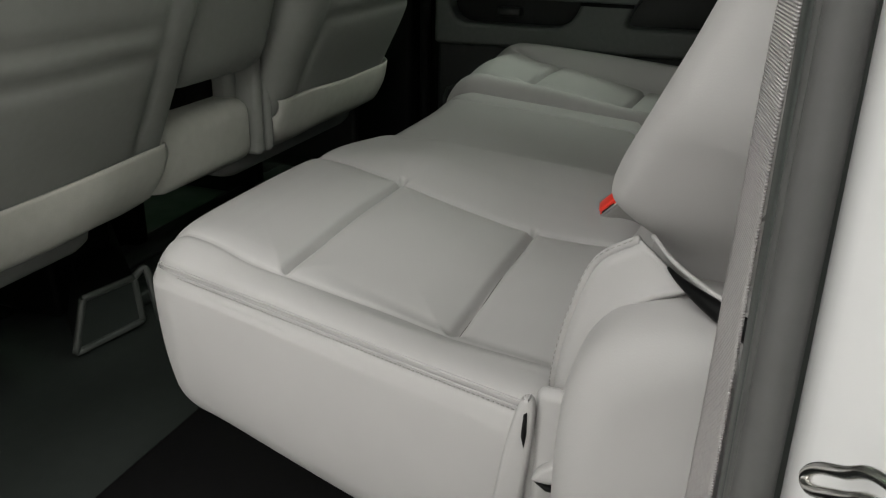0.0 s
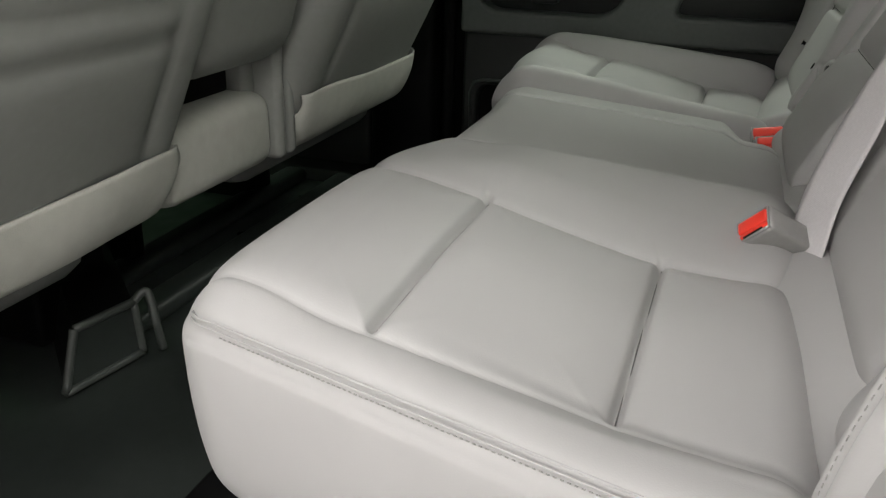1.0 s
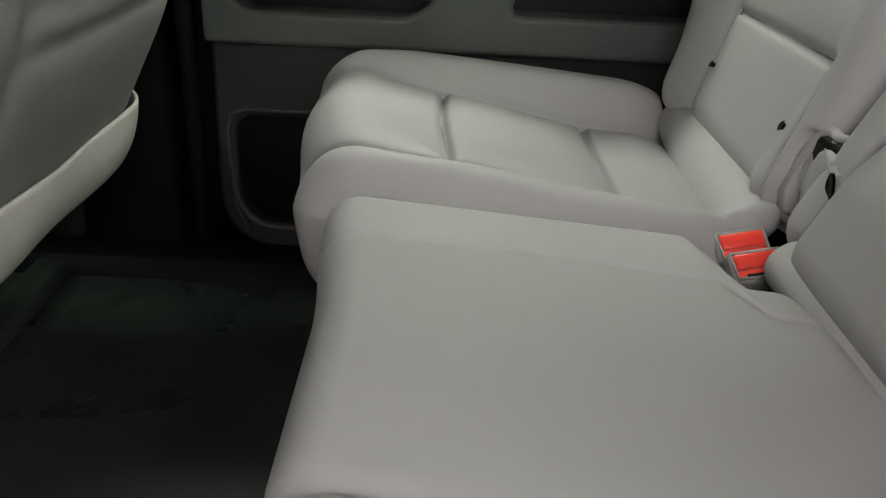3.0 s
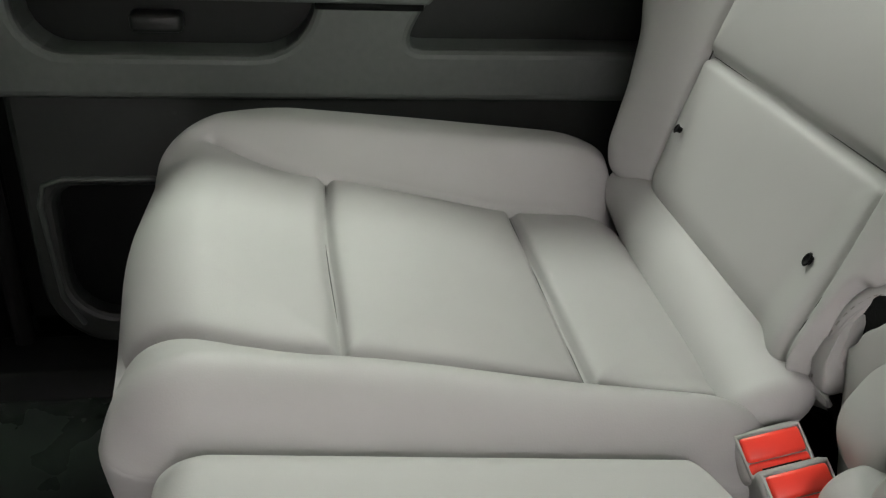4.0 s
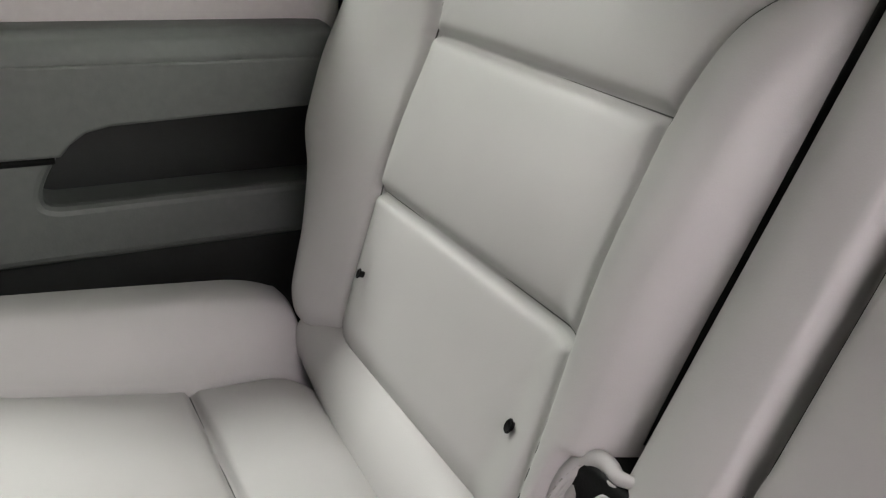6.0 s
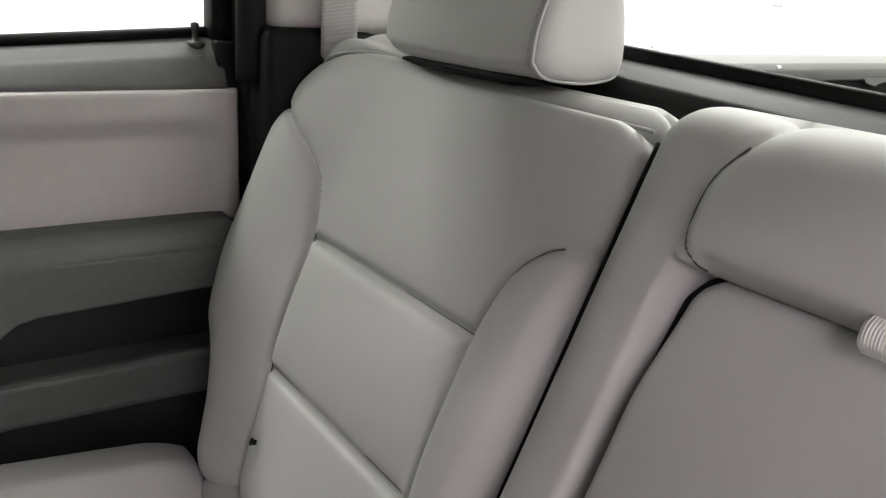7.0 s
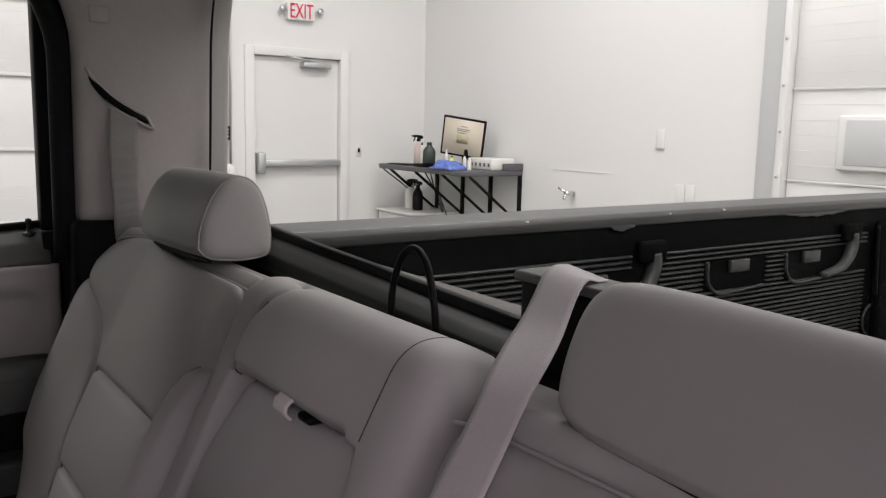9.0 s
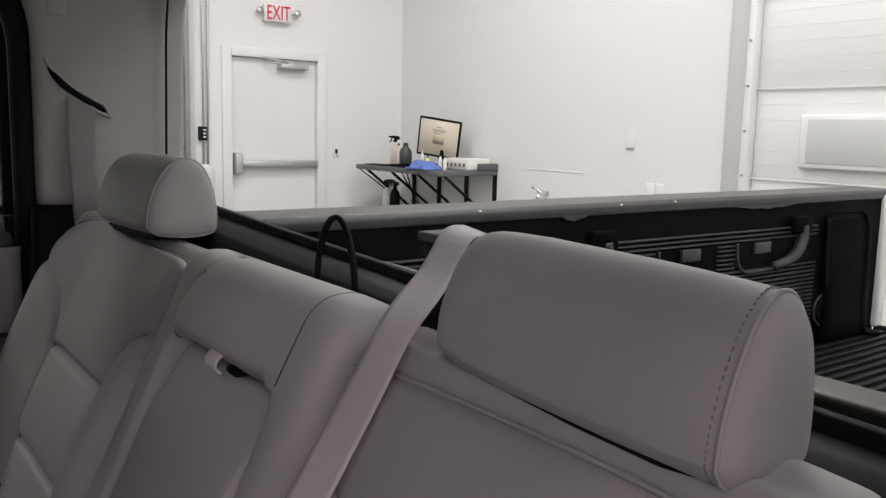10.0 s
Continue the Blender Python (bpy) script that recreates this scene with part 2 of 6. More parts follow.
def plate(outer, holes, x0, x1, r=0.006):
    """A plate in the plane of y and z with openings through it, its edges rounded."""
    bm = bmesh.new()
    edges = []
    for loop in [outer] + holes:
        vs = [bm.verts.new((x0, y, z)) for y, z in loop]
        edges += [bm.edges.new((vs[k], vs[(k + 1) % len(vs)])) for k in range(len(vs))]
    bmesh.ops.triangle_fill(bm, use_beauty=True, edges=edges)
    ext = bmesh.ops.extrude_face_region(bm, geom=list(bm.faces))
    for v in ext["geom"]:
        if isinstance(v, bmesh.types.BMVert):
            v.co.x = x1
    bmesh.ops.recalc_face_normals(bm, faces=bm.faces)
    rim = [e for e in bm.edges if len(e.link_faces) == 2 and e.calc_face_angle(0) > 1.0 and abs(e.verts[0].co.x - x0) < 1e-5 and abs(e.verts[1].co.x - x0) < 1e-5]
    bmesh.ops.bevel(bm, geom=rim, offset=r, segments=3, affect="EDGES", profile=0.5)
    return from_bm(bm)


def smooth_line(pts, n=40):
    """A soft curve through points (Catmull-Rom), n steps in all."""
    P = np.array(pts, float)
    if len(P) == 2:
        return P[0] + (P[1] - P[0]) * np.linspace(0, 1, n)[:, None]
    Q = np.vstack([2 * P[0] - P[1], P, 2 * P[-1] - P[-2]])
    out = []
    for w in np.linspace(0, len(P) - 1 - 1e-9, n):
        i = int(w)
        t = w - i
        a, b, c, d = Q[i], Q[i + 1], Q[i + 2], Q[i + 3]
        out.append(0.5 * (2 * b + (c - a) * t + (2 * a - 5 * b + 4 * c - d) * t ** 2 + (3 * b - a - 3 * c + d) * t ** 3))
    return np.array(out)


def ribbon(points, across, width, thick=0.0014):
    """A strap: a flat band along points, across gives its width direction."""
    P = smooth_line(points, 60)
    A = smooth_line(across, 60) if len(across) > 1 else np.repeat(np.array(across, float), 60, 0)
    V, F = [], []
    cols = 8
    for i in range(60):
        d = P[min(i + 1, 59)] - P[max(i - 1, 0)]
        d /= np.linalg.norm(d)
        a = A[i] - d * (A[i] @ d)
        a /= np.linalg.norm(a)
        nrm = np.cross(d, a)
        for s in (1, -1):
            for c in range(cols + 1):
                V.append(P[i] + a * width * (c / cols - 0.5) + nrm * s * thick / 2)
    m = 2 * (cols + 1)
    for i in range(59):
        for c in range(cols):
            a = i * m + c
            F.append((a, a + 1, a + 1 + m, a + m))
            b = i * m + cols + 1 + c
            F.append((b + 1, b, b + m, b + 1 + m))
        a, b = i * m, i * m + cols + 1
        F.append((a, a + m, b + m, b))
        a, b = i * m + cols, i * m + 2 * cols + 1
        F.append((b, b + m, a + m, a))
    return np.array(V), F


def lattice(lo, hi, step):
    """The surface of a box as a fine net of squares, each corner shared."""
    lo, hi = np.array(lo, float), np.array(hi, float)
    n = np.maximum(2, np.ceil((hi - lo) / step).astype(int))
    idx, quads = [], []
    base = 0
    for k in range(3):
        a, b = [i for i in range(3) if i != k]
        A, B = np.meshgrid(np.arange(n[a] + 1), np.arange(n[b] + 1), indexing="ij")
        for side in (0, n[k]):
            L = np.zeros((A.size, 3), int)
            L[:, a], L[:, b], L[:, k] = A.ravel(), B.ravel(), side
            i = np.arange(A.size).reshape(A.shape)
            q = np.stack([i[:-1, :-1], i[1:, :-1], i[1:, 1:], i[:-1, 1:]], -1).reshape(-1, 4)
            flip = (side == 0) ^ (k == 1)
            quads.append((q[:, ::-1] if flip else q) + base)
            idx.append(L)
            base += A.size
    L = np.concatenate(idx)
    Q = np.concatenate(quads)
    key = (L[:, 0] * 100003 + L[:, 1]) * 100003 + L[:, 2]
    _, first, inv = np.unique(key, return_index=True, return_inverse=True)
    P = lo + (hi - lo) * L[first] / n
    return P, inv.ravel()[Q]


def dist(P2, line):
    """Distance of 2D points from a line of points."""
    d = np.full(len(P2), 9.0)
    for a, b in zip(line[:-1], line[1:]):
        ab = b - a
        t = np.clip(((P2 - a) @ ab) / max(ab @ ab, 1e-12), 0, 1)
        d = np.minimum(d, np.linalg.norm(P2 - a - t[:, None] * ab, axis=1))
    return d


def vertex_normals(V, Q):
    fn = np.cross(V[Q[:, 2]] - V[Q[:, 0]], V[Q[:, 3]] - V[Q[:, 1]])
    N = np.zeros_like(V)
    for c in range(4):
        np.add.at(N, Q[:, c], fn)
    return N / np.maximum(np.linalg.norm(N, axis=1), 1e-12)[:, None]


def upholster(lo, hi, radius, step, shape, seams, panels, names, parent, material, labels=None, puff=0.006, mirror=None, mats=None, body=""):
    """A padded body. A rounded box is pressed in along its seams, puffed between them and bent by shape();
    panels() sorts its faces into covers, each of which becomes a mesh of its own."""
    P, Q = lattice(lo, hi, step)
    lo, hi = np.array(lo, float), np.array(hi, float)
    R = np.minimum(np.array(radius, float) * np.ones(3), 0.499 * (hi - lo))
    inner = np.clip(P, lo + R, hi - R)
    D = (P - inner) / R
    Nn = D / np.maximum(np.linalg.norm(D, axis=1), 1e-9)[:, None]
    B = inner + Nn * R
    near = np.full(len(B), 0.2)
    press = np.zeros(len(B))
    for s in seams:
        ax = s["axes"]
        line = smooth_line(s["line"], s.get("n", 24))
        d = dist(B[:, ax], line)
        w = (Nn[:, s["face"][0]] * s["face"][1] > s.get("lim", 0.25)).astype(float)
        if not s.get("flat"):
            near = np.where(w > 0, np.minimum(near, d), near)
        press = np.maximum(press, w * s.get("depth", 0.007) * np.exp(-(d / s.get("width", 0.006)) ** 2))
    press = press * 0.6
    lift = puff * (0.55 * (1 - np.exp(-near / 0.010)) + 0.45 * (1 - np.exp(-near / 0.035)))
    B2 = B + Nn * (lift - press)[:, None]
    W = shape(B2, Nn, B)
    if mirror is not None:
        W = mirror(W)
    if mirror is not None:
        Q = Q[:, ::-1]
    VN = vertex_normals(W, Q)
    C = B[Q].mean(1)
    CN = Nn[Q].mean(1)
    ids = panels(C, CN)
    made = []
    order = list(range(len(names)))
    if body:
        order = order[-1:] + order[:-1]
    for i in order:
        nm = names[i]
        q = Q[ids == i]
        if len(q) == 0:
            continue
        used, inv = np.unique(q, return_inverse=True)
        lab = (labels or {}).get(nm, "")
        made.append(put(body if body and i == order[0] else nm, W[used], inv.reshape(-1, 4).tolist(), (mats or {}).get(nm, material), parent, lab, True, VN[used]))
        if body and i == order[0]:
            parent = made[0]
    for s in seams:
        if not s.get("thread"):
            continue
        ax, (fa, sg) = s["axes"], s["face"]
        line = smooth_line(s["line"], 60)
        keep = np.all((line > (lo + 0.7 * R)[ax]) & (line < (hi - 0.7 * R)[ax]), axis=1)
        line = line[keep]
        if len(line) < 4:
            continue
        P = np.zeros((len(line), 3))
        P[:, ax] = line
        P[:, fa] = hi[fa] if sg > 0 else lo[fa]
        Nt = np.zeros_like(P)
        Nt[:, fa] = sg
        T = shape(P + Nt * (0.0004 - 0.6 * s.get("depth", 0.007)), Nt, P)
        if mirror is not None:
            T = mirror(T)
        put("seam", *tube(T, 0.0008, 5), SEAM, parent)
    return made


# ---------------------------------------------------------------- rear bench: cushions
def step_up(x, a, b):
    """Soft rise from 0 at a to 1 at b."""
    t = np.clip((x - a) / (b - a), 0, 1)
    return t * t * (3 - 2 * t)


TOP_Y = [-0.50, -0.45, -0.38, -0.30, -0.22, -0.14, -0.05, 0.06]
TOP_Z = [0.424, 0.421, 0.419, 0.425, 0.444, 0.463, 0.470, 0.462]


def seat_top(y):
    """Height of the cushions' upper side, front to back."""
    a = np.interp(y, TOP_Y, TOP_Z)
    return (a + np.interp(y + 0.02, TOP_Y, TOP_Z) + np.interp(y - 0.02, TOP_Y, TOP_Z)) / 3


def seat_edge(y, slope):
    """The bolsters run straighter than the dished middle."""
    return 0.469 + slope * (y + 0.04) - 0.012 * step_up(y, -0.03, 0.05)


def near_side(y):
    """The cushion's door side runs out towards its back."""
    return -0.612 + 0.225 * y


X0N, X1N = -0.64, -0.135


def near_param(pts):
    return [(X1N - (X1N - x) * (X1N - X0N) / (X1N - near_side(y)), y) for x, y in pts]


def near_shape(B, N, B0):
    W = B.copy()
    k = (X1N - B[:, 0]) / (X1N - X0N)
    W[:, 0] += k * (near_side(B[:, 1]) - X0N)
    under = np.clip(-B[:, 2] / 0.16, 0, 1)
    W[:, 0] += k * 0.03 * under ** 3
    W[:, 1] -= 0.008 * under ** 2 * step_up(B[:, 1], -0.15, 0.03)
    W[:, 1] -= 0.045 * step_up(W[:, 0], -0.32, -0.135) ** 1.5 * step_up(B[:, 1], -0.2, 0.01)
    crest = 0.013 * (1 - step_up(B[:, 1], -0.16, -0.03)) * step_up(W[:, 0], -0.35, -0.27) * (1 - step_up(W[:, 0], -0.20, -0.135)) - 0.010 * step_up(W[:, 0], -0.19, -0.135)
    up = step_up(N[:, 2], 0.0, 0.7)
    y = B[:, 1]
    rim = 1 - step_up(W[:, 0] - 0.1 * y, -0.615, -0.565)
    dish = seat_top(y) * (1 - rim) + (seat_edge(y, 0.035) - 0.006) * rim
    ctr = step_up(W[:, 0], -0.30, -0.18)
    dish = dish * (1 - ctr) + (seat_edge(y, 0.085) - 0.004) * ctr
    W[:, 2] = dish + B[:, 2] * (1.26 + 0.14 * step_up(-y, 0.0, 0.35)) + crest * up
    # the outer bolster runs flat from its seam to the piping
    seam_x = np.interp(y, [-0.46, -0.30, -0.136, -0.05, 0.045], [-0.636, -0.615, -0.604, -0.587, -0.566])
    across = (seam_x - W[:, 0]) / (seam_x - near_side(y) + 0.004)
    flat = np.interp(y, [-0.40, -0.30, -0.20, -0.14, -0.05, 0.0], [0.018, 0.018, 0.010, 0.005, 0.005, 0.004])
    W[:, 2] -= up * flat * np.sin(np.pi * np.clip(across, 0, 1)) ** 0.8
    W[:, 2] -= up * 0.007 * (1 - step_up(W[:, 0], -0.60, -0.44)) * step_up(-y, 0.03, 0.13) * (1 - step_up(across, 0.0, 0.9))
    return W


NEAR_OUT = near_param([(-0.566, 0.045), (-0.587, -0.05), (-0.604, -0.136), (-0.615, -0.30), (-0.636, -0.46)])
NEAR_IN = near_param([(-0.270, 0.03), (-0.300, -0.02), (-0.320, -0.07), (-0.340, -0.137), (-0.347, -0.21), (-0.346, -0.302), (-0.340, -0.37), (-0.328, -0.45)])
N1 = near_param([(-0.598, -0.136), (-0.335, -0.141)])
N2 = near_param([(-0.606, -0.297), (-0.343, -0.303)])


def side_of(C, line):
    """Which side of a front-to-back line: true for larger x."""
    L = smooth_line(line, 40)
    o = np.argsort(L[:, 1])
    return C[:, 0] > np.interp(C[:, 1], L[o, 1], L[o, 0])


def near_panels(C, CN):
    top = CN[:, 2] > -0.2
    out, inn = side_of(C, NEAR_OUT), side_of(C, NEAR_IN)
    a, b = C[:, 1] > np.interp(C[:, 0], [N1[0][0], N1[1][0]], [N1[0][1], N1[1][1]]), C[:, 1] > -0.30
    ids = np.where(a, 0, np.where(b, 1, 2))
    ids = np.where(~out, 3, ids)
    ids = np.where(inn, 4, ids)
    ids = np.where((CN[:, 0] < -0.55) & (C[:, 2] < -0.0138), 5, ids)
    ids = np.where(~top & (CN[:, 0] > -0.55), 6, ids)
    return ids


def top_seam(line, depth=0.004, width=0.0032, sewn=True):
    return {"axes": [0, 1], "line": line, "face": (2, 1.0), "lim": 0.2, "depth": depth, "width": width, "thread": sewn and depth > 0.0022}


seat_60 = thing("rear_seat", "light grey leather rear seat, wide section with centre armrest", "car seat", (-0.3, -0.4, 0.3), "rear bench seats")
cushion_60 = upholster((X0N, -0.425, -0.158), (X1N, 0.014, 0.0), (0.035, 0.040, 0.036), 0.0021, near_shape,
          [top_seam(NEAR_OUT, 0.0015, 0.003, False), top_seam(NEAR_IN, 0.004, 0.004, False), top_seam(N1, 0.009, 0.0032), top_seam(N2, 0.009, 0.0032),
           {"axes": [1, 2], "line": [(-0.46, -0.0138), (0.05, -0.0138)], "face": (0, -1.0), "lim": 0.4, "depth": 0.0012, "width": 0.0025, "flat": True}],
          near_panels, ["front_panel", "middle_panel", "rear_panel", "outer_bolster", "inner_bolster", "side_panel", "underside"], seat_60, LEATHER, puff=0.007, body="seat_cushion")
# twin piping under the outer bolster
for dz, dx in ((-0.0085, 0.0060), (-0.0115, 0.0038)):
    pts = []
    for y in np.linspace(-0.004, -0.40, 50):
        pts.append((near_side(y) + dx - 0.0068 + 0.03 * max(0.0, (y + 0.02) / 0.03) ** 2, y, float(seat_edge(y, 0.035)) - 0.010 + dz * (1.26 + 0.14 * float(step_up(-y, 0, 0.35)))))
    v, f = tube(pts, 0.0009, 6)
    put("piping", v, f, LEATHER, cushion_60[0])
pts = np.array(pts) + np.array((-0.0006, 0, -0.0032))
sew = np.column_stack([np.interp(np.linspace(4, 49, 181), np.arange(50), pts[:, k]) for k in range(3)])
put("stitching", *join(*[tube(sew[i:i + 2], 0.0005, 5) for i in range(0, 180, 2)]), THREAD, cushion_60[0], "row of grey stitches")


def centre_shape(B, N, B0):
    W = B.copy()
    under = np.clip(-B[:, 2] / 0.16, 0, 1)
    W[:, 1] -= 0.03 * under ** 2 * step_up(B[:, 1], -0.15, 0.0)
    W[:, 0] -= 0.095 * step_up(B[:, 0], 0.02, 0.25) * step_up(-B[:, 1], 0.335, 0.372)
    W[:, 1] -= 0.014 * (1 - step_up(B[:, 0], 0.02, 0.20)) * step_up(B[:, 1], -0.14, -0.03)
    drop = 0.010 * step_up(B[:, 0], 0.155, 0.26)
    W[:, 2] = seat_edge(B[:, 1], 0.085) - 0.010 + B[:, 2] * 1.05 - drop * step_up(N[:, 2], 0.0, 0.7)
    return W


CEN = [(0.150, 0.03), (0.149, -0.036), (0.154, -0.113), (0.155, -0.19), (0.151, -0.26), (0.145, -0.335), (0.141, -0.40), (0.14, -0.46)]
upholster((-0.150, -0.42, -0.15), (0.258, -0.018, 0.0), (0.022, 0.028, 0.024), 0.003, centre_shape, [top_seam(CEN, 0.004, 0.004, False)],
          lambda C, CN: np.where(CN[:, 2] < -0.2, 2, np.where(side_of(C, CEN), 1, 0)), ["centre_panel", "edge_strip", "underside"], seat_60, LEATHER, puff=0.004, body="centre_cushion")


def far_shape(B, N, B0):
    W = B.copy()
    under = np.clip(-B[:, 2] / 0.16, 0, 1)
    W[:, 1] += 0.028 * step_up(B[:, 0], 0.30, 0.56) * step_up(B[:, 1], -0.25, 0.03)
    W[:, 1] -= 0.03 * under ** 2 * step_up(B[:, 1], -0.15, 0.03)
    W[:, 0] -= 0.085 * step_up(B[:, 0], 0.66, 0.82) * step_up(B[:, 1], -0.10, 0.05)
    crest = -0.002 * step_up(B[:, 0], 0.66, 0.72) - 0.014 * step_up(B[:, 0], 0.72, 0.82)
    crest += 0.002 * (1 - step_up(B[:, 0], 0.29, 0.34)) - 0.026 * (1 - step_up(B[:, 0], 0.262, 0.315))
    up = step_up(N[:, 2], 0.0, 0.7)
    rim = np.maximum(step_up(B[:, 0], 0.65, 0.72), 1 - step_up(B[:, 0], 0.27, 0.34))
    dish = seat_top(B[:, 1]) - (0.010 + 0.054 * (B[:, 0] - 0.33)) * (1 - 0.55 * step_up(B[:, 1], -0.10, 0.0))
    W[:, 2] = dish * (1 - rim) + seat_edge(B[:, 1], 0.095) * rim + B[:, 2] * 1.05 + crest * up
    # the square outer rear corner
    bend = np.clip((-B0[:, 1] - 0.365) / 0.06, 0, 0.85)
    W[:, 2] += 0.040 * (1 - np.sqrt(1 - bend ** 2)) * step_up(B[:, 0], 0.66, 0.74) * step_up(N[:, 2], 0.1, 0.5)
    return W


FAR_OUT = [(0.690, -0.028), (0.676, -0.050), (0.655, -0.100), (0.647, -0.125), (0.641, -0.20), (0.644, -0.303), (0.648, -0.38), (0.652, -0.46)]
FAR_IN = [(0.378, 0.05), (0.362, 0.005), (0.340, -0.050), (0.330, -0.1215), (0.333, -0.206), (0.334, -0.297), (0.322, -0.345), (0.312, -0.40), (0.31, -0.46)]
F1 = [(0.330, -0.1215), (0.647, -0.125)]
F2 = [(0.334, -0.297), (0.644, -0.303)]


def far_panels(C, CN):
    ids = np.where(C[:, 1] > -0.1215 - 0.011 * (C[:, 0] - 0.33), 0, np.where(C[:, 1] > -0.297 - 0.019 * (C[:, 0] - 0.334), 1, 2))
    ids = np.where(side_of(C, FAR_OUT), 3, ids)
    ids = np.where(~side_of(C, FAR_IN), 4, ids)
    ids = np.where(CN[:, 2] < -0.2, 5, ids)
    return ids


seat_40 = thing("rear_seat", "light grey leather rear seat, narrow section beside the closed door", "car seat", (0.5, -0.4, 0.3), "rear bench seats")
upholster((0.264, -0.425, -0.15), (0.81, 0.022, 0.0), (0.036, 0.060, 0.054), 0.0025, far_shape,
          [top_seam(FAR_OUT, 0.009, 0.0045, False), top_seam(FAR_IN, 0.007, 0.0045, False), top_seam(F1, 0.012, 0.0040), top_seam(F2, 0.012, 0.0040)],
          far_panels, ["front_panel", "middle_panel", "rear_panel", "outer_bolster", "inner_bolster", "underside"], seat_40, LEATHER, puff=0.011, body="seat_cushion")


# ---------------------------------------------------------------- rear bench: backrests
def back_y(z):
    """The plane that the backrests lean on."""
    return -0.455 - 0.463 * (z - 0.46)


OUT_Z = [0.38, 0.44, 0.50, 0.55, 0.60, 0.66, 0.74, 0.80, 0.86, 0.93]
OUT_X = [0.690, 0.714, 0.750, 0.768, 0.804, 0.838, 0.840, 0.818, 0.788, 0.75]


FULL_X = [0.690, 0.720, 0.762, 0.784, 0.812, 0.840, 0.846, 0.854, 0.852, 0.81]


def back_shape(B, N, B0, full=False):
    """x, depth towards the front, height -> leaning backrest with side bolsters; full keeps the shoulder broad."""
    edge, fade = (FULL_X, (0.81, 0.945)) if full else (OUT_X, (0.69, 0.83))
    W = np.empty_like(B)
    x, d, z = B[:, 0], B[:, 1], B[:, 2]
    k = np.clip((x - 0.60) / 0.24, 0, 1)
    out = np.interp(z, OUT_Z, edge)
    out = (out + np.interp(z + 0.012, OUT_Z, edge) + np.interp(z - 0.012, OUT_Z, edge)) / 3
    W[:, 0] = x + k * (out - 0.84)
    front = step_up(N[:, 1], 0.0, 0.8)
    bol = 0.046 * step_up(x, 0.675, 0.80) * (1 - 0.9 * step_up(z, *fade)) * (0.42 + 0.58 * step_up(z, 0.49, 0.60))
    bol += 0.016 * (1 - step_up(x, 0.33, 0.38)) * (1 - step_up(z, 0.72, 0.81)) * step_up(x, 0.285, 0.31)
    waist = -0.005 * np.exp(-((z - 0.56) / 0.03) ** 2) * step_up(x, 0.74, 0.82)
    belly = 0.010 * np.exp(-((z - 0.63) / 0.07) ** 2) * (1 - step_up(x, 0.66, 0.74)) - 0.012 * step_up(z, 0.84, 0.93)
    notch = (1 - step_up(x, 0.307, 0.319)) * (1 - step_up(z + 1.0 * np.clip(0.30 - x, 0, 1), 0.490, 0.518))
    y = back_y(z) + d * 0.91 + (bol + waist + belly) * front - 0.05 * notch
    W[:, 1] = y
    W[:, 2] = z + d * 0.42 - 0.020 * step_up(bol * front - y, 0.655, 0.682) * step_up(z, 0.86, 0.90)
    if full:
        W[:, 2] += 0.022 * step_up(x, 0.56, 0.80) * step_up(z, 0.83, 0.91)
    return W


B_OUT = [(0.658, 0.40), (0.670, 0.455), (0.681, 0.493), (0.690, 0.563), (0.686, 0.642), (0.697, 0.706), (0.709, 0.738), (0.720, 0.764), (0.738, 0.787), (0.765, 0.810), (0.800, 0.829), (0.86, 0.850)]
B_IN = [(0.320, 0.40), (0.337, 0.503), (0.351, 0.568), (0.362, 0.645), (0.374, 0.704), (0.365, 0.757), (0.345, 0.783), (0.318, 0.797), (0.27, 0.803)]
BF1 = [(0.351, 0.566), (0.690, 0.562)]
BF2 = [(0.374, 0.706), (0.697, 0.704)]
BTOP = [(0.27, 0.893), (0.31, 0.907), (0.42, 0.911), (0.60, 0.912), (0.70, 0.908), (0.78, 0.890), (0.86, 0.860)]


def back_panels(C, CN, drop=0.0):
    x, z = C[:, 0], C[:, 2]
    L = np.array(smooth_line(B_OUT, 60))
    out = x > np.interp(z, L[:, 1], L[:, 0])
    out &= z < 0.86
    L = np.array(smooth_line(B_IN, 60))
    inn = (x < np.interp(z, L[:, 1], L[:, 0])) & (z < 0.801)
    ids = np.where(z < 0.562, 0, np.where(z < 0.704, 1, 2))
    ids = np.where(out, 3, ids)
    ids = np.where(inn, 4, ids)
    T = np.array(BTOP) - np.array((0, drop))
    ids = np.where(z > np.interp(x, T[:, 0], T[:, 1]), 5, ids)
    ids = np.where(CN[:, 1] < -0.3, 6, ids)
    return ids


def face_seam(line, depth=0.005, width=0.0035):
    return {"axes": [0, 2], "line": line, "face": (1, 1.0), "lim": 0.15, "depth": depth, "width": width, "n": 40, "thread": depth < 0.02}


def full_shape(B, N, B0):
    return back_shape(B, N, B0, True)


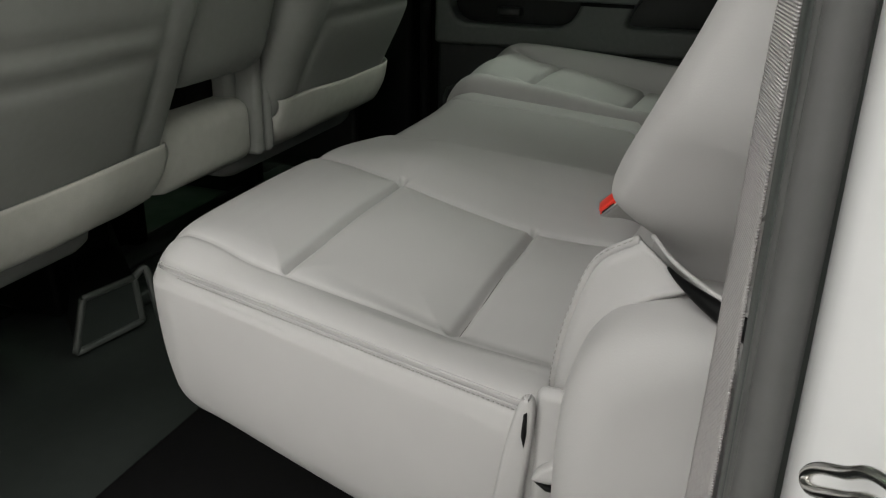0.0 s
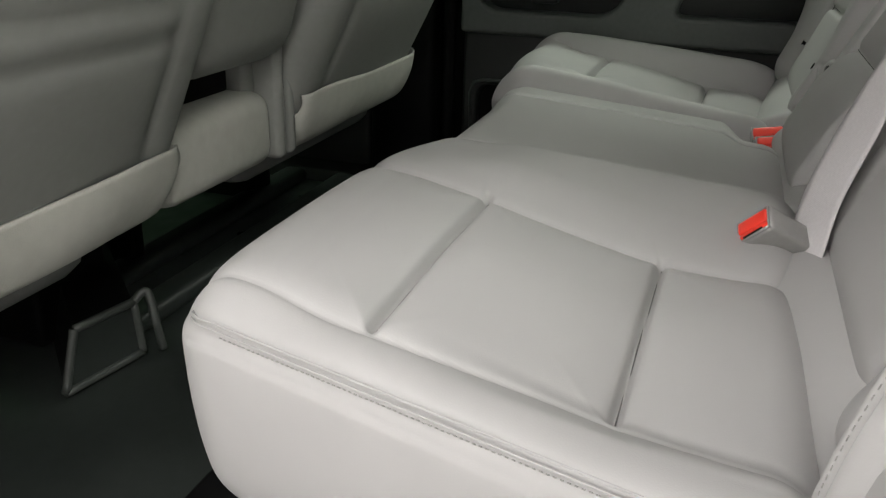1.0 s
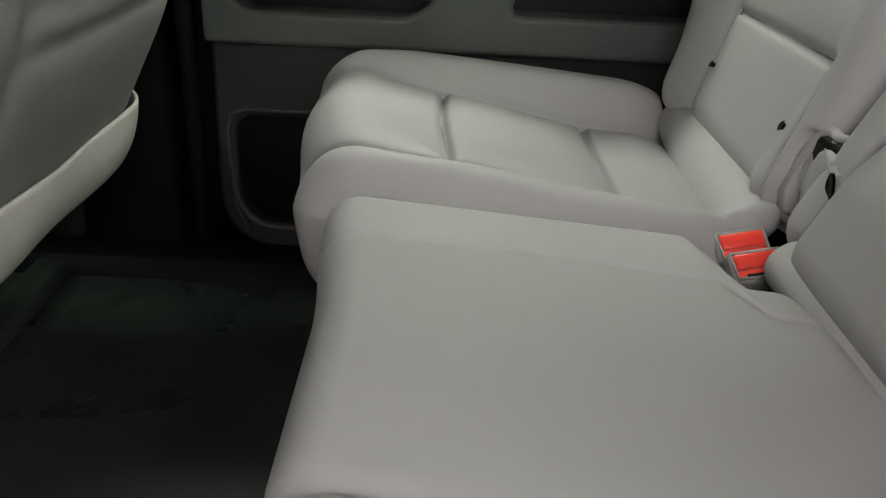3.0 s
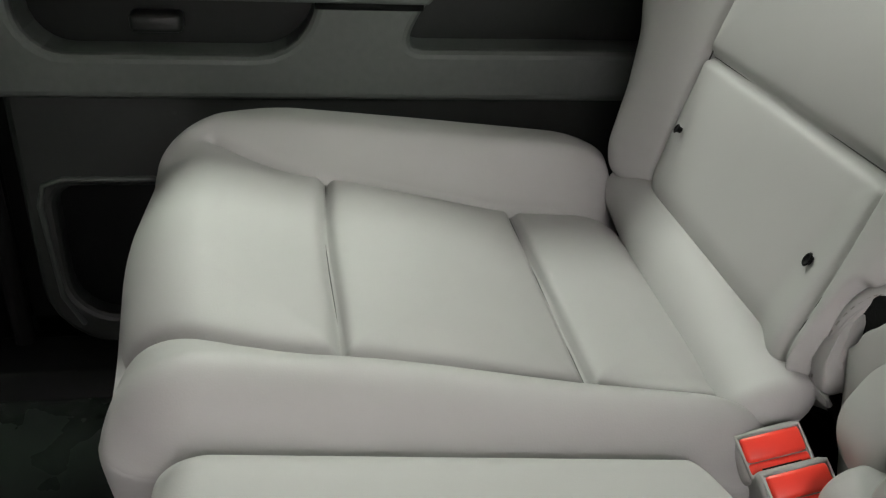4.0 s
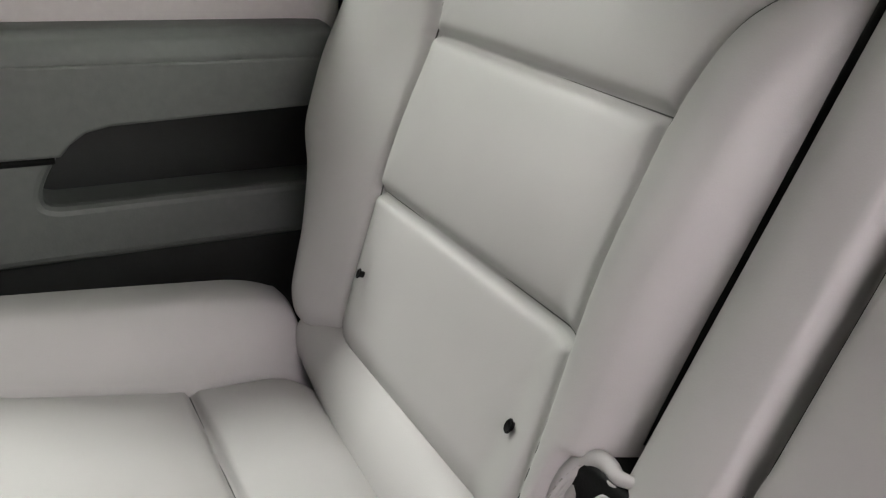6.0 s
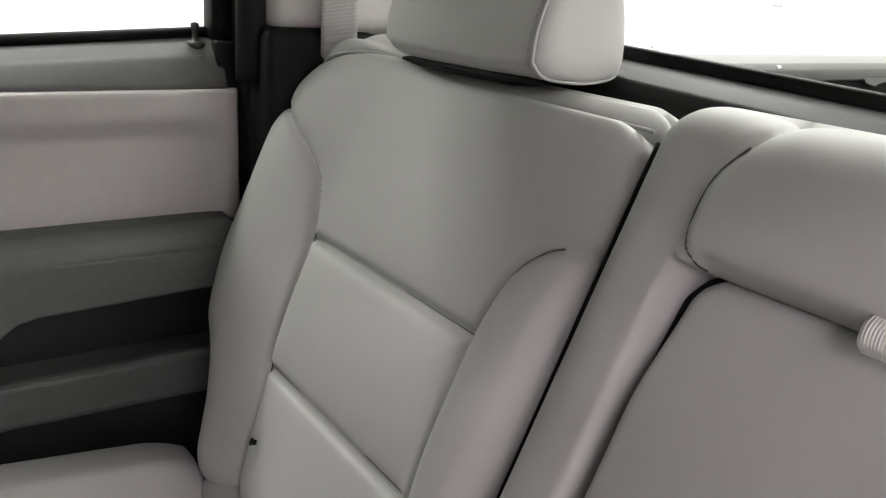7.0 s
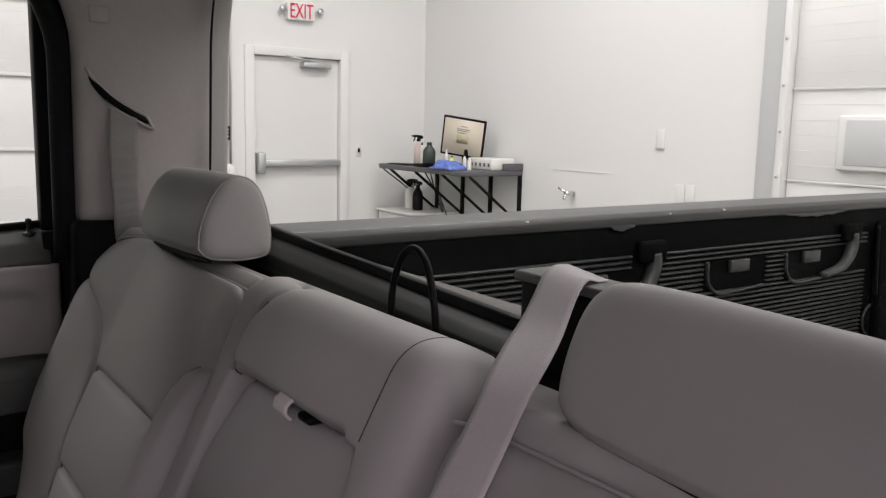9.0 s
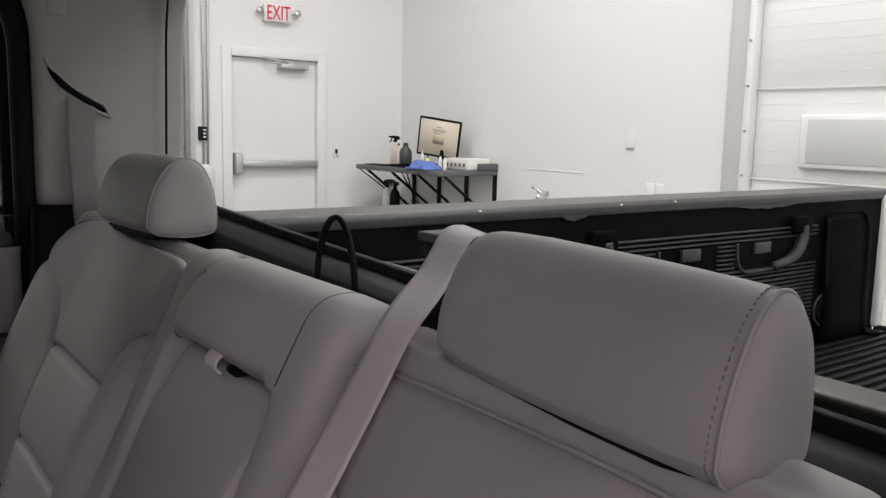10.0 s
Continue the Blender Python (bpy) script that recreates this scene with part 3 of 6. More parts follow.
def add_backrest(ob, mirror=None, extra=(), drop=0.0, roll_in=0.34, shape=back_shape):
    top_line = [(x, z - drop) for x, z in BTOP]
    made = upholster((0.292, -0.10, 0.425), (0.84, 0.0, 0.93), (0.040, 0.035, 0.032), 0.0030, shape,
              [face_seam(B_OUT, 0.007, 0.004), face_seam(B_IN, 0.006, 0.004), face_seam(BF1, 0.015, 0.0045), face_seam(BF2, 0.015, 0.0045), face_seam(top_line, 0.004, 0.003), *extra],
              lambda C, CN: back_panels(C, CN, drop), ["lower_panel", "middle_panel", "upper_panel", "outer_bolster", "inner_bolster", "top_panel", "back_cover"], ob, LEATHER,
              {"back_cover": "backrest with dark carpeted rear"}, puff=0.010, mirror=mirror, mats={"back_cover": BLACK}, body="backrest")
    # soft roll that closes the gap to the cushion
    P, Q = lattice((roll_in, -0.038, -0.03), (0.715, 0.038, 0.03), 0.005)
    inner = np.clip(P, (roll_in + 0.02, 0, 0), (0.695, 0, 0))
    D = P - inner
    D = D / np.maximum(np.linalg.norm(D, axis=1), 1e-9)[:, None] * np.array((0.02, 0.040, 0.026))
    W = inner + D
    k = (W[:, 0] - 0.34) / 0.375
    W = np.stack([W[:, 0], W[:, 1] * (1 - 0.25 * k) - 0.418 - 0.034 * k, W[:, 2] + 0.408 + 0.004 * k - 0.35 * W[:, 1]], 1)
    if mirror is not None:
        W, Q = mirror(W), Q[:, ::-1]
    put("lumbar_roll", W, Q.tolist(), LEATHER, made[0], "", True, vertex_normals(W, Q))
    # piping along the upper seam
    T = smooth_line(top_line, 70)[9:-8]
    d = -0.035 * (1 - np.sqrt(1 - np.clip((T[:, 1] - 0.898) / 0.032, 0, 1) ** 2))
    W = shape(np.column_stack([T[:, 0], d, T[:, 1]]), np.tile((0, 1.0, 0), (len(T), 1)), None)
    if mirror is not None:
        W = mirror(W)
    put("piping", *tube(W + np.array((0, 0.001, 0.0015)), 0.0020, 8), LEATHER, made[0])
    return made[0]


def flip_x(W):
    """To the other side of the bench."""
    return np.stack([0.105 - W[:, 0], W[:, 1], W[:, 2]], 1)


back_far = add_backrest(seat_40, roll_in=0.292, shape=full_shape)
def near_back(W):
    """The driver's side: its outer bolster stands further forward and ends above the side filler."""
    W = W.copy()
    W[:, 1] += 0.046 * step_up(W[:, 0], 0.675, 0.80) * (0.9 * step_up(W[:, 2], 0.69, 0.83) - 0.8 * step_up(W[:, 2], 0.74, 0.88))
    W[:, 1] += 0.037 * step_up(W[:, 0], 0.69, 0.78) * step_up(W[:, 2], 0.545, 0.590) * (1 - 0.75 * step_up(W[:, 2], 0.74, 0.90))
    return flip_x(W)


back_near = add_backrest(seat_60, near_back, [{"axes": [1, 2], "line": [(-0.034, 0.56), (-0.034, 0.70), (-0.034, 0.90)], "face": (0, 1.0), "lim": 0.3, "depth": 0.002, "width": 0.003, "flat": True}], 0.033)

# shade in the gap beside the centre section, put in as a black tube
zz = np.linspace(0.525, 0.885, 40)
put("seat_gap_shade", *tube(np.column_stack([np.full(40, 0.2862), back_y(zz) - 0.018, zz]), [0.0044 * min(1.0, 0.15 + i / 10) for i in range(40)], 8), BLACK, back_far, "dark gap beside the centre section")

# stitches down the door side of the near backrest
T = np.linspace(0.60, 0.88, 81)
T = near_back(back_shape(np.column_stack([np.full(81, 0.8542), np.full(81, -0.034), T]), np.tile((1.0, 0, 0), (81, 1)), None))
put("stitching", *join(*[tube(T[i:i + 2], 0.0010, 5) for i in range(0, 80, 2)]), SEAM, back_near, "row of grey stitches")

# anchor holes in the lower panel, dark sleeves with a rim
for x, z in ((0.620, 0.502), (0.366, 0.500)):
    y = back_y(z) + (0.0185 if x > 0.5 else 0.0165)
    v, f = lathe([(0.0030, -0.008), (0.0032, 0.0), (0.0042, 0.0008), (0.0050, -0.0005)], 16)
    v = v * np.array((1, 1.45, 1)) * (0.70 if x > 0.5 else 0.8)
    put("anchor_hole", *move((v, f), pose(x, y, z, -65, 0, 0)), BLACK, back_far, "dark anchor hole")


def add_headrest(parent, mirror):
    """A D-shaped bolster with piped ends."""
    prof = [(-0.648, 0.930), (-0.650, 0.955), (-0.660, 0.985), (-0.676, 1.013), (-0.696, 1.030), (-0.716, 1.032), (-0.735, 1.020), (-0.748, 0.995),
            (-0.756, 0.96), (-0.757, 0.930), (-0.750, 0.916), (-0.72, 0.911), (-0.69, 0.912), (-0.662, 0.917)]
    L = smooth_line(prof + prof[:1], 73)[:-1]
    c = L.mean(0)
    xa, xb = 0.408, 0.704
    rings = []
    start = ((xa - 0.0125, 0.002), (xa - 0.0115, 0.35), (xa - 0.008, 0.62), (xa - 0.001, 0.80), (xa + 0.008, 0.90), (xa + 0.018, 0.955), (xa + 0.030, 0.99), (xa + 0.045, 1.008), (xa + 0.065, 1.018))
    for x, s in start + (
                 ((xa + xb) / 2 - 0.06, 1.03), ((xa + xb) / 2 + 0.06, 1.03), (xb - 0.03, 1.012), (xb - 0.010, 1.0), (xb - 0.004, 0.97), (xb, 0.985), (xb + 0.004, 0.945), (xb + 0.009, 0.84), (xb + 0.0115, 0.60), (xb + 0.012, 0.30), (xb + 0.0125, 0.002)):
        rings.append(np.column_stack([np.full(72, x), c + (L - c) * s]))
    V = np.concatenate(rings)
    n = 72
    Q = np.array([(i * n + j, (i + 1) * n + j, (i + 1) * n + (j + 1) % n, i * n + (j + 1) % n) for i in range(len(rings) - 1) for j in range(n)])
    Q = Q[:, ::-1]
    caps = [list(range(n))[::-1], [(len(rings) - 1) * n + j for j in range(n)]]
    caps = [q[::-1] for q in caps]
    V, Q = mirror(V), Q[:, ::-1]
    caps = [q[::-1] for q in caps]
    VN = vertex_normals(V, Q)
    row = np.arange(len(Q)) // n
    head = None
    for nm, sel, cap in (("headrest", (row >= 6) & (row <= 12), None), ("end_panel", row < 6, caps[0]), ("end_panel", row > 12, caps[1])):
        q = Q[sel]
        used, inv = np.unique(q, return_inverse=True)
        faces = inv.reshape(-1, 4).tolist()
        if cap:
            lut = {int(a): i for i, a in enumerate(used)}
            faces.append([lut[i] for i in cap])
        ob = put(nm, V[used], faces, LEATHER, head or parent, "padded cylindrical leather headrest" if nm == "headrest" else "", True, VN[used])
        head = head or ob
    for xx, sgn in ((xb, 1),):
        ring = np.column_stack([np.full(72, xx), c + (L - c) * 0.988])
        ring = mirror(ring)
        put("piping", *tube(ring, 0.0017, 6, True), LEATHER, head)
        st = []
        S = smooth_line(np.vstack([L, L[:1]]), 151)[:-1]
        for i in range(0, 150, 2):
            a = np.column_stack([np.full(2, xx - sgn * 0.0075), c + (S[[i, (i + 1) % 150]] - c) * 1.000])
            a = mirror(a)
            st.append(tube(a, 0.0006, 4))
        put("stitching", *join(*st), THREAD, head, "row of grey stitches")
    for xx in (0.50, 0.61):
        a = np.array([(xx, -0.715, 0.86), (xx, -0.705, 0.93)])
        a = mirror(a)
        put("headrest_post", *tube(a, 0.006, 10), BLACK, head, "dark steel post")


def near_head(W):
    u = (W[:, 0] - 0.408) / 0.296
    dy, dz = (W[:, 1] + 0.7046) * 0.75, (W[:, 2] - 0.9647) * 0.92
    return np.stack([-0.297 - 0.285 * u, dy - 0.066 * dz - 0.7006 + 0.0127 * u, dz + 0.945 - 0.0042 * u], 1)


def far_head(W):
    u = (W[:, 0] - 0.408) / 0.296
    return np.stack([0.556 - (W[:, 0] - 0.556) * 0.86, W[:, 1] + 0.015 * (1 - u), W[:, 2] + 0.002], 1)


add_headrest(seat_40, far_head)
add_headrest(seat_60, near_head)
# contact shade under the headrests, put in as black tubes
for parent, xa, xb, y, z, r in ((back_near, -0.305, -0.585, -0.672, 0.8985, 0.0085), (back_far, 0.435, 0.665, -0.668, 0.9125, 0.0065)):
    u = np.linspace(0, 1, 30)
    put("headrest_shade", *tube(np.column_stack([xa + (xb - xa) * u, np.full(30, y) + 0.012 * u, np.full(30, z)]), [r * min(1.0, 0.3 + 4 * min(k, 1 - k)) for k in u], 10), BLACK, parent, "dark gap under the headrest")


# centre section: frame, cap and folding armrest
def centre_back(B, N, B0):
    W = np.empty_like(B)
    x, d, z = B[:, 0], B[:, 1], B[:, 2]
    front = step_up(N[:, 1], 0.0, 0.8)
    frame = np.maximum(step_up(x, 0.198, 0.216), 1 - step_up(x, -0.095, -0.077))
    cap = step_up(z, 0.812, 0.826)
    low = 0.022 * (1 - step_up(z, 0.50, 0.575))
    rec = -(0.003 + 0.016 * step_up(z, 0.72, 0.80)) * (1 - np.maximum(frame, cap)) + low * (1 - frame) + 0.010 * cap * (1 - step_up(x, 0.198, 0.216)) * step_up(x, -0.15, 0.02) * (1 - step_up(z, 0.85, 0.93))
    W[:, 0] = x
    W[:, 1] = back_y(z) + d * 0.91 + (rec + 0.006) * front
    W[:, 2] = z + d * 0.42
    return W


CG_L = [(0.205, 0.40), (0.207, 0.60), (0.206, 0.77), (0.200, 0.805), (0.178, 0.822)]
CG_R = [(-0.085, 0.40), (-0.086, 0.60), (-0.085, 0.77), (-0.080, 0.805), (-0.060, 0.822)]
CG_T = [(0.180, 0.822), (-0.062, 0.822)]
CAP_L = [(0.180, 0.822), (0.200, 0.832), (0.212, 0.845), (0.210, 0.875), (0.190, 0.905), (0.178, 0.93)]
CFOLD = [(0.205, 0.552), (-0.085, 0.552)]


def centre_panels(C, CN):
    x, z = C[:, 0], C[:, 2]
    frame_l = x > np.interp(z, [0.4, 0.77, 0.822, 0.85, 0.93], [0.206, 0.206, 0.19, 0.212, 0.178])
    frame_r = x < np.interp(z, [0.4, 0.77, 0.822, 0.85, 0.93], [-0.085, -0.085, -0.07, -0.094, -0.075])
    ids = np.where(z > 0.822, 1, np.where(z > 0.552, 0, 4))
    ids = np.where(frame_l, 2, np.where(frame_r, 3, ids))
    ids = np.where(CN[:, 1] < -0.3, 5, ids)
    return ids


back_mid = upholster((-0.158, -0.10, 0.42), (0.280, 0.0, 0.925), (0.040, 0.035, 0.032), 0.0032, centre_back,
          [face_seam(CG_L, 0.036, 0.006), face_seam(CG_R, 0.036, 0.006), face_seam(CG_T, 0.042, 0.007), face_seam(CAP_L, 0.003, 0.004), face_seam(CFOLD, 0.009, 0.007)],
          centre_panels, ["armrest", "cap_panel", "frame_panel", "frame_panel", "lower_panel", "back_cover"], seat_60, LEATHER,
          {"armrest": "folding centre armrest panel"}, puff=0.007, mats={"back_cover": BLACK}, body="centre_backrest")[0]
# shade in the gap round the folding armrest, put in as black tubes
for line in (CG_L, CG_T, CG_R):
    L = smooth_line(line, 60)
    L = L[L[:, 1] > 0.46]
    W = centre_back(np.column_stack([L[:, 0], np.full(len(L), -0.018), L[:, 1]]), np.tile((0, 0.3, 0), (len(L), 1)), None)
    put("armrest_gap_shade", *tube(W, 0.0028, 6), BLACK, back_mid, "dark gap round the armrest")
# fine seam over the cap
w = np.radians(np.linspace(0, 90, 12))
P = np.concatenate([np.column_stack([np.linspace(-0.099, -0.104, 14), np.zeros(14), np.linspace(0.830, 0.892, 14)]),
                    np.column_stack([np.linspace(-0.1045, -0.113, 12), -0.035 + 0.035 * np.cos(w), 0.893 + 0.032 * np.sin(w)]),
                    np.column_stack([np.linspace(-0.1145, -0.132, 10), np.linspace(-0.038, -0.075, 10), np.full(10, 0.925)])])
Nt = np.concatenate([np.tile((0, 1.0, 0), (14, 1)), np.column_stack([np.zeros(12), np.cos(w), np.sin(w)]), np.tile((0, 0, 1.0), (10, 1))])
put("seam", *tube(centre_back(P + Nt * 0.0068, Nt, P), 0.0007, 5), SEAM, back_mid)
# pull strap of the armrest
strap = ribbon([(0.049, -0.646, 0.828), (0.049, -0.622, 0.834), (0.050, -0.607, 0.830), (0.050, -0.603, 0.820), (0.050, -0.609, 0.812)], [(1, 0, 0.03)], 0.030, 0.003)
put("pull_strap", *strap, WEB_PALE, back_mid, "short pale webbing pull strap")
# shadowed hole beside the strap, put in as a black box
put("strap_shade", *rbox((0.004, -0.640, 0.813), (0.033, -0.613, 0.822), 0.004), BLACK, back_mid, "dark slot beside the strap")
P, Q = lattice((-0.15, -0.036, -0.028), (0.235, 0.036, 0.028), 0.006)
inner = np.clip(P, (-0.13, 0, 0), (0.215, 0, 0))
D = P - inner
W = inner + D / np.maximum(np.linalg.norm(D, axis=1), 1e-9)[:, None] * np.array((0.02, 0.035, 0.028)) + np.array((0, -0.444, 0.412))
put("lumbar_roll", W, Q.tolist(), LEATHER, back_mid, "", True, vertex_normals(W, Q))


# ---------------------------------------------------------------- belts and buckles
def add_buckle(label, m):
    ob = thing("seat_belt_buckle", label, "belt buckle", (0, 0, 0), "belt buckles")
    V, F = rbox((-0.026, -0.017, -0.062), (0.026, 0.017, 0.012), 0.005, 3)
    taper = 1 - 0.06 * np.clip(-V[:, 2] / 0.062, 0, 1)
    V = V * np.column_stack([taper, taper, np.ones(len(V))])
    put("housing", V, F, BUCKLE, ob, "grey plastic housing")
    put("rim", *tube([(-0.0225, -0.0135, 0.0122), (0.0225, -0.0135, 0.0122), (0.0225, 0.0135, 0.0122), (-0.0225, 0.0135, 0.0122)], 0.0020, 6, True), BUCKLE, ob)
    put("release_button", *rbox((-0.0215, -0.0045, 0.006), (0.0215, 0.0125, 0.0150), 0.003), RED, ob, "red push button")
    put("lower_button", *rbox((-0.0215, -0.0125, 0.006), (0.0215, -0.0050, 0.0136), 0.002), RED, ob, "red lower edge")
    put("tongue_slot", *rbox((-0.014, -0.0126, 0.0128), (0.014, -0.0098, 0.0144), 0.0005), BLACK, ob, "dark tongue slot")
    put("stalk", *rbox((-0.014, -0.006, -0.12), (0.014, 0.006, -0.055), 0.004), BLACK, ob, "black stalk")
    ob.matrix_world = m
    return ob


def axes(at, face, wide):
    """A pose whose z looks along face and whose x lies as near to wide as it can."""
    z = Vector(face).normalized()
    x = (Vector(wide) - z * Vector(wide).dot(z)).normalized()
    y = z.cross(x)
    M = Matrix((x, y, z)).transposed().to_4x4()
    M.translation = Vector(at)
    return M


add_buckle("grey belt buckle with red release button, lying on the cushion", axes((-0.284, -0.382, 0.450), (-0.44, 0.78, 0.45), (-0.37, -0.61, 0.70)) @ Matrix.Scale(0.78, 4))
add_buckle("grey belt buckle with red release button between the cushions", axes((0.274, -0.407, 0.401), (-0.55, 0.10, 0.83), (0.12, -1, 0.10)))
add_buckle("grey belt buckle with red release button between the cushions", axes((0.246, -0.414, 0.394), (-0.55, 0.10, 0.83), (0.12, -1, 0.10)))

def pillow(outline, back, front, puff=0.006, n=56, lean=0.0):
    """A padded lobe: an outline in x and z, pulled towards the front and rounded over."""
    L = smooth_line(list(outline) + [outline[0]], n + 1)[:-1]
    c = L.mean(0)
    rows = [(1.0, back), (1.0, front - 0.008), (0.985, front - 0.004), (0.95, front - 0.0012), (0.88, front), (0.70, front + 0.4 * puff), (0.42, front + 0.85 * puff), (0.15, front + puff)]
    V = np.concatenate([np.column_stack([c[0] + (L[:, 0] - c[0]) * k, np.full(n, y), c[1] + (L[:, 1] - c[1]) * k]) for k, y in rows])
    V[:, 1] -= lean * np.clip(V[:, 2] - 0.455, 0, 1)
    F = [(i * n + a, i * n + (a + 1) % n, (i + 1) * n + (a + 1) % n, (i + 1) * n + a) for i in range(len(rows) - 1) for a in range(n)]
    F.append([(len(rows) - 1) * n + a for a in range(n)])
    return V, F


# latch cover, rounded bolster end and piped cut-out where the narrow backrest meets the centre
plug = thing("latch_cover", "grey leather latch cover with dark cut-outs between the backrests", "latch cover", (0.27, -0.46, 0.45))
# solid black box gives the shade inside the cut-out
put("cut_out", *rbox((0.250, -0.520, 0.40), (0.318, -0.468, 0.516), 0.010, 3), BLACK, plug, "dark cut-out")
put("plug", *pillow([(0.3039, 0.4668), (0.2972, 0.4762), (0.2938, 0.4868), (0.2858, 0.4959), (0.2782, 0.5052), (0.2666, 0.5071), (0.2556, 0.5062), (0.2498, 0.5018), (0.254, 0.4873), (0.2552, 0.4712), (0.2523, 0.4529), (0.2476, 0.4335), (0.2332, 0.3813), (0.2603, 0.3596), (0.2825, 0.403), (0.2915, 0.4264), (0.2983, 0.4491)], -0.510, -0.461, 0.003), LEATHER, plug)
put("bolster_end", *pillow([(0.343, 0.540), (0.342, 0.500), (0.336, 0.465), (0.326, 0.444), (0.311, 0.431), (0.298, 0.431), (0.297, 0.445), (0.304, 0.462), (0.305, 0.485), (0.300, 0.505), (0.292, 0.522), (0.294, 0.545), (0.318, 0.552)], -0.500, -0.449, 0.004, lean=0.62), LEATHER, plug, "rounded leather end of the bolster")
rim_a = smooth_line([(0.2918, -0.450, 0.4307), (0.3018, -0.449, 0.4319), (0.308, -0.449, 0.4386), (0.309, -0.451, 0.4548), (0.3095, -0.456, 0.4762), (0.3067, -0.462, 0.492), (0.3015, -0.468, 0.504), (0.293, -0.471, 0.510), (0.284, -0.471, 0.511), (0.276, -0.469, 0.511), (0.2665, -0.474, 0.513), (0.258, -0.480, 0.517), (0.248, -0.490, 0.523)], 60)
away = rim_a - np.array((0.282, 0.0, 0.472))
away[:, 1] = 0
away /= np.linalg.norm(away, axis=1)[:, None]
put("edge_roll", *tube(rim_a + 0.0065 * away + np.array((0, -0.006, 0)), [0.0065 * min(1.0, 0.35 + i / 14, 0.40 + (59 - i) / 45) for i in range(60)], 14), LEATHER, plug, "rolled leather edge")
put("piping", *tube(rim_a + 0.0012 * away + np.array((0, -0.0025, 0)), 0.0013, 8), LEATHER, plug, "piped leather edge")
put("lining", *tube(rim_a[4:30] - 0.002 * away[4:30] + np.array((0, -0.013, 0)), 0.007, 10), LEATHER, plug, "folded leather lining")
put("stitching", *join(*[tube(rim_a[k:k + 2] + 0.0040 * away[k:k + 2] + np.array((0, 0.0004, 0)), 0.0005, 4) for k in range(6, 34, 2)]), THREAD, plug, "row of grey stitches")
put("lower_lobe", *pillow([(0.2422, 0.5026), (0.234, 0.4994), (0.2267, 0.4988), (0.2224, 0.4868), (0.2206, 0.4751), (0.2195, 0.4612), (0.2106, 0.4152), (0.2214, 0.3937), (0.2422, 0.4399), (0.2484, 0.461), (0.25, 0.4801), (0.2468, 0.494)], -0.510, -0.4555, 0.0015), LEATHER, plug)
put("piping", *tube(smooth_line([(0.2526, -0.4535, 0.5142), (0.2489, -0.4535, 0.5098), (0.244, -0.4535, 0.505), (0.2333, -0.4535, 0.5003), (0.2296, -0.4535, 0.5003)], 24), 0.0011, 8), LEATHER, plug, "piped leather edge")
hole = smooth_line([(0.2317, 0.4992), (0.2342, 0.4887), (0.2326, 0.4834), (0.2249, 0.48), (0.2196, 0.4786), (0.2211, 0.4885), (0.2244, 0.4966), (0.2284, 0.5001), (0.2317, 0.4992)], 25)[:-1]
V = np.concatenate([np.column_stack([hole[:, 0], np.full(24, y), hole[:, 1]]) for y in (-0.4528, -0.4556)])
# black leaf shape laid on the lobe as the shade of its opening
put("cut_out", V, [list(range(24))] + [(a, (a + 1) % 24, 24 + (a + 1) % 24, 24 + a) for a in range(24)], BLACK, plug, "leaf-shaped black piece for the shade in a cut-out")


# ---------------------------------------------------------------- cab shell
FLOOR_Z = 0.05
cab_floor = put("floor", *rbox((-0.93, -0.95, -0.02), (0.95, 1.7, FLOOR_Z), 0.004), FLOOR)
tagged(cab_floor, "black vinyl cab floor with worn sheen", "floor", kind="structure")
roof = put("ceiling", *rbox((-0.85, -0.88, 1.46), (0.85, 1.42, 1.50), 0.01), TRIM_PILLAR)
tagged(roof, "light grey cab headliner", "ceiling", kind="structure")

# rear wall of the cab under the window
rear = thing("wall_rear", "black plastic panel and sill under the rear window", "wall", (0, -0.80, 0.5), kind="structure")
def tilted_sill(vf):
    V, F = vf
    V = np.array(V, float)
    V[:, 2] += (0.038 * V[:, 0] - 0.042) * np.clip((V[:, 2] - 0.3) / 0.5, 0, 1)
    return V, F


put("lower_panel", *tilted_sill(prism([(-0.83, -0.02), (-0.775, -0.02), (-0.762, 0.88), (-0.746, 0.915), (-0.744, 0.932), (-0.752, 0.945), (-0.770, 0.953), (-0.795, 0.960), (-0.818, 0.962), (-0.83, 0.94)], -0.90, 0.90, "x", 0.003)), SILL_BLACK, rear)
put("window_gasket", *tilted_sill(prism([(-0.806, 0.955), (-0.790, 0.955), (-0.792, 0.970), (-0.804, 0.970)], -0.83, 0.83, "x", 0.002)), RUBBER, rear, "black rubber gasket")
put("header", *rbox((-0.90, -0.90, 1.38), (0.90, -0.76, 1.47), 0.01), TRIM_PILLAR, rear, "grey header over the window")
window_rear = thing("window_rear", "clear rear cab window with black gasket", "window", (0, -0.81, 1.0), kind="structure")
pane = put("pane", *rbox((-0.83, -0.812, 0.90), (0.83, -0.808, 1.39), 0.0), GLASS, window_rear, "", False)


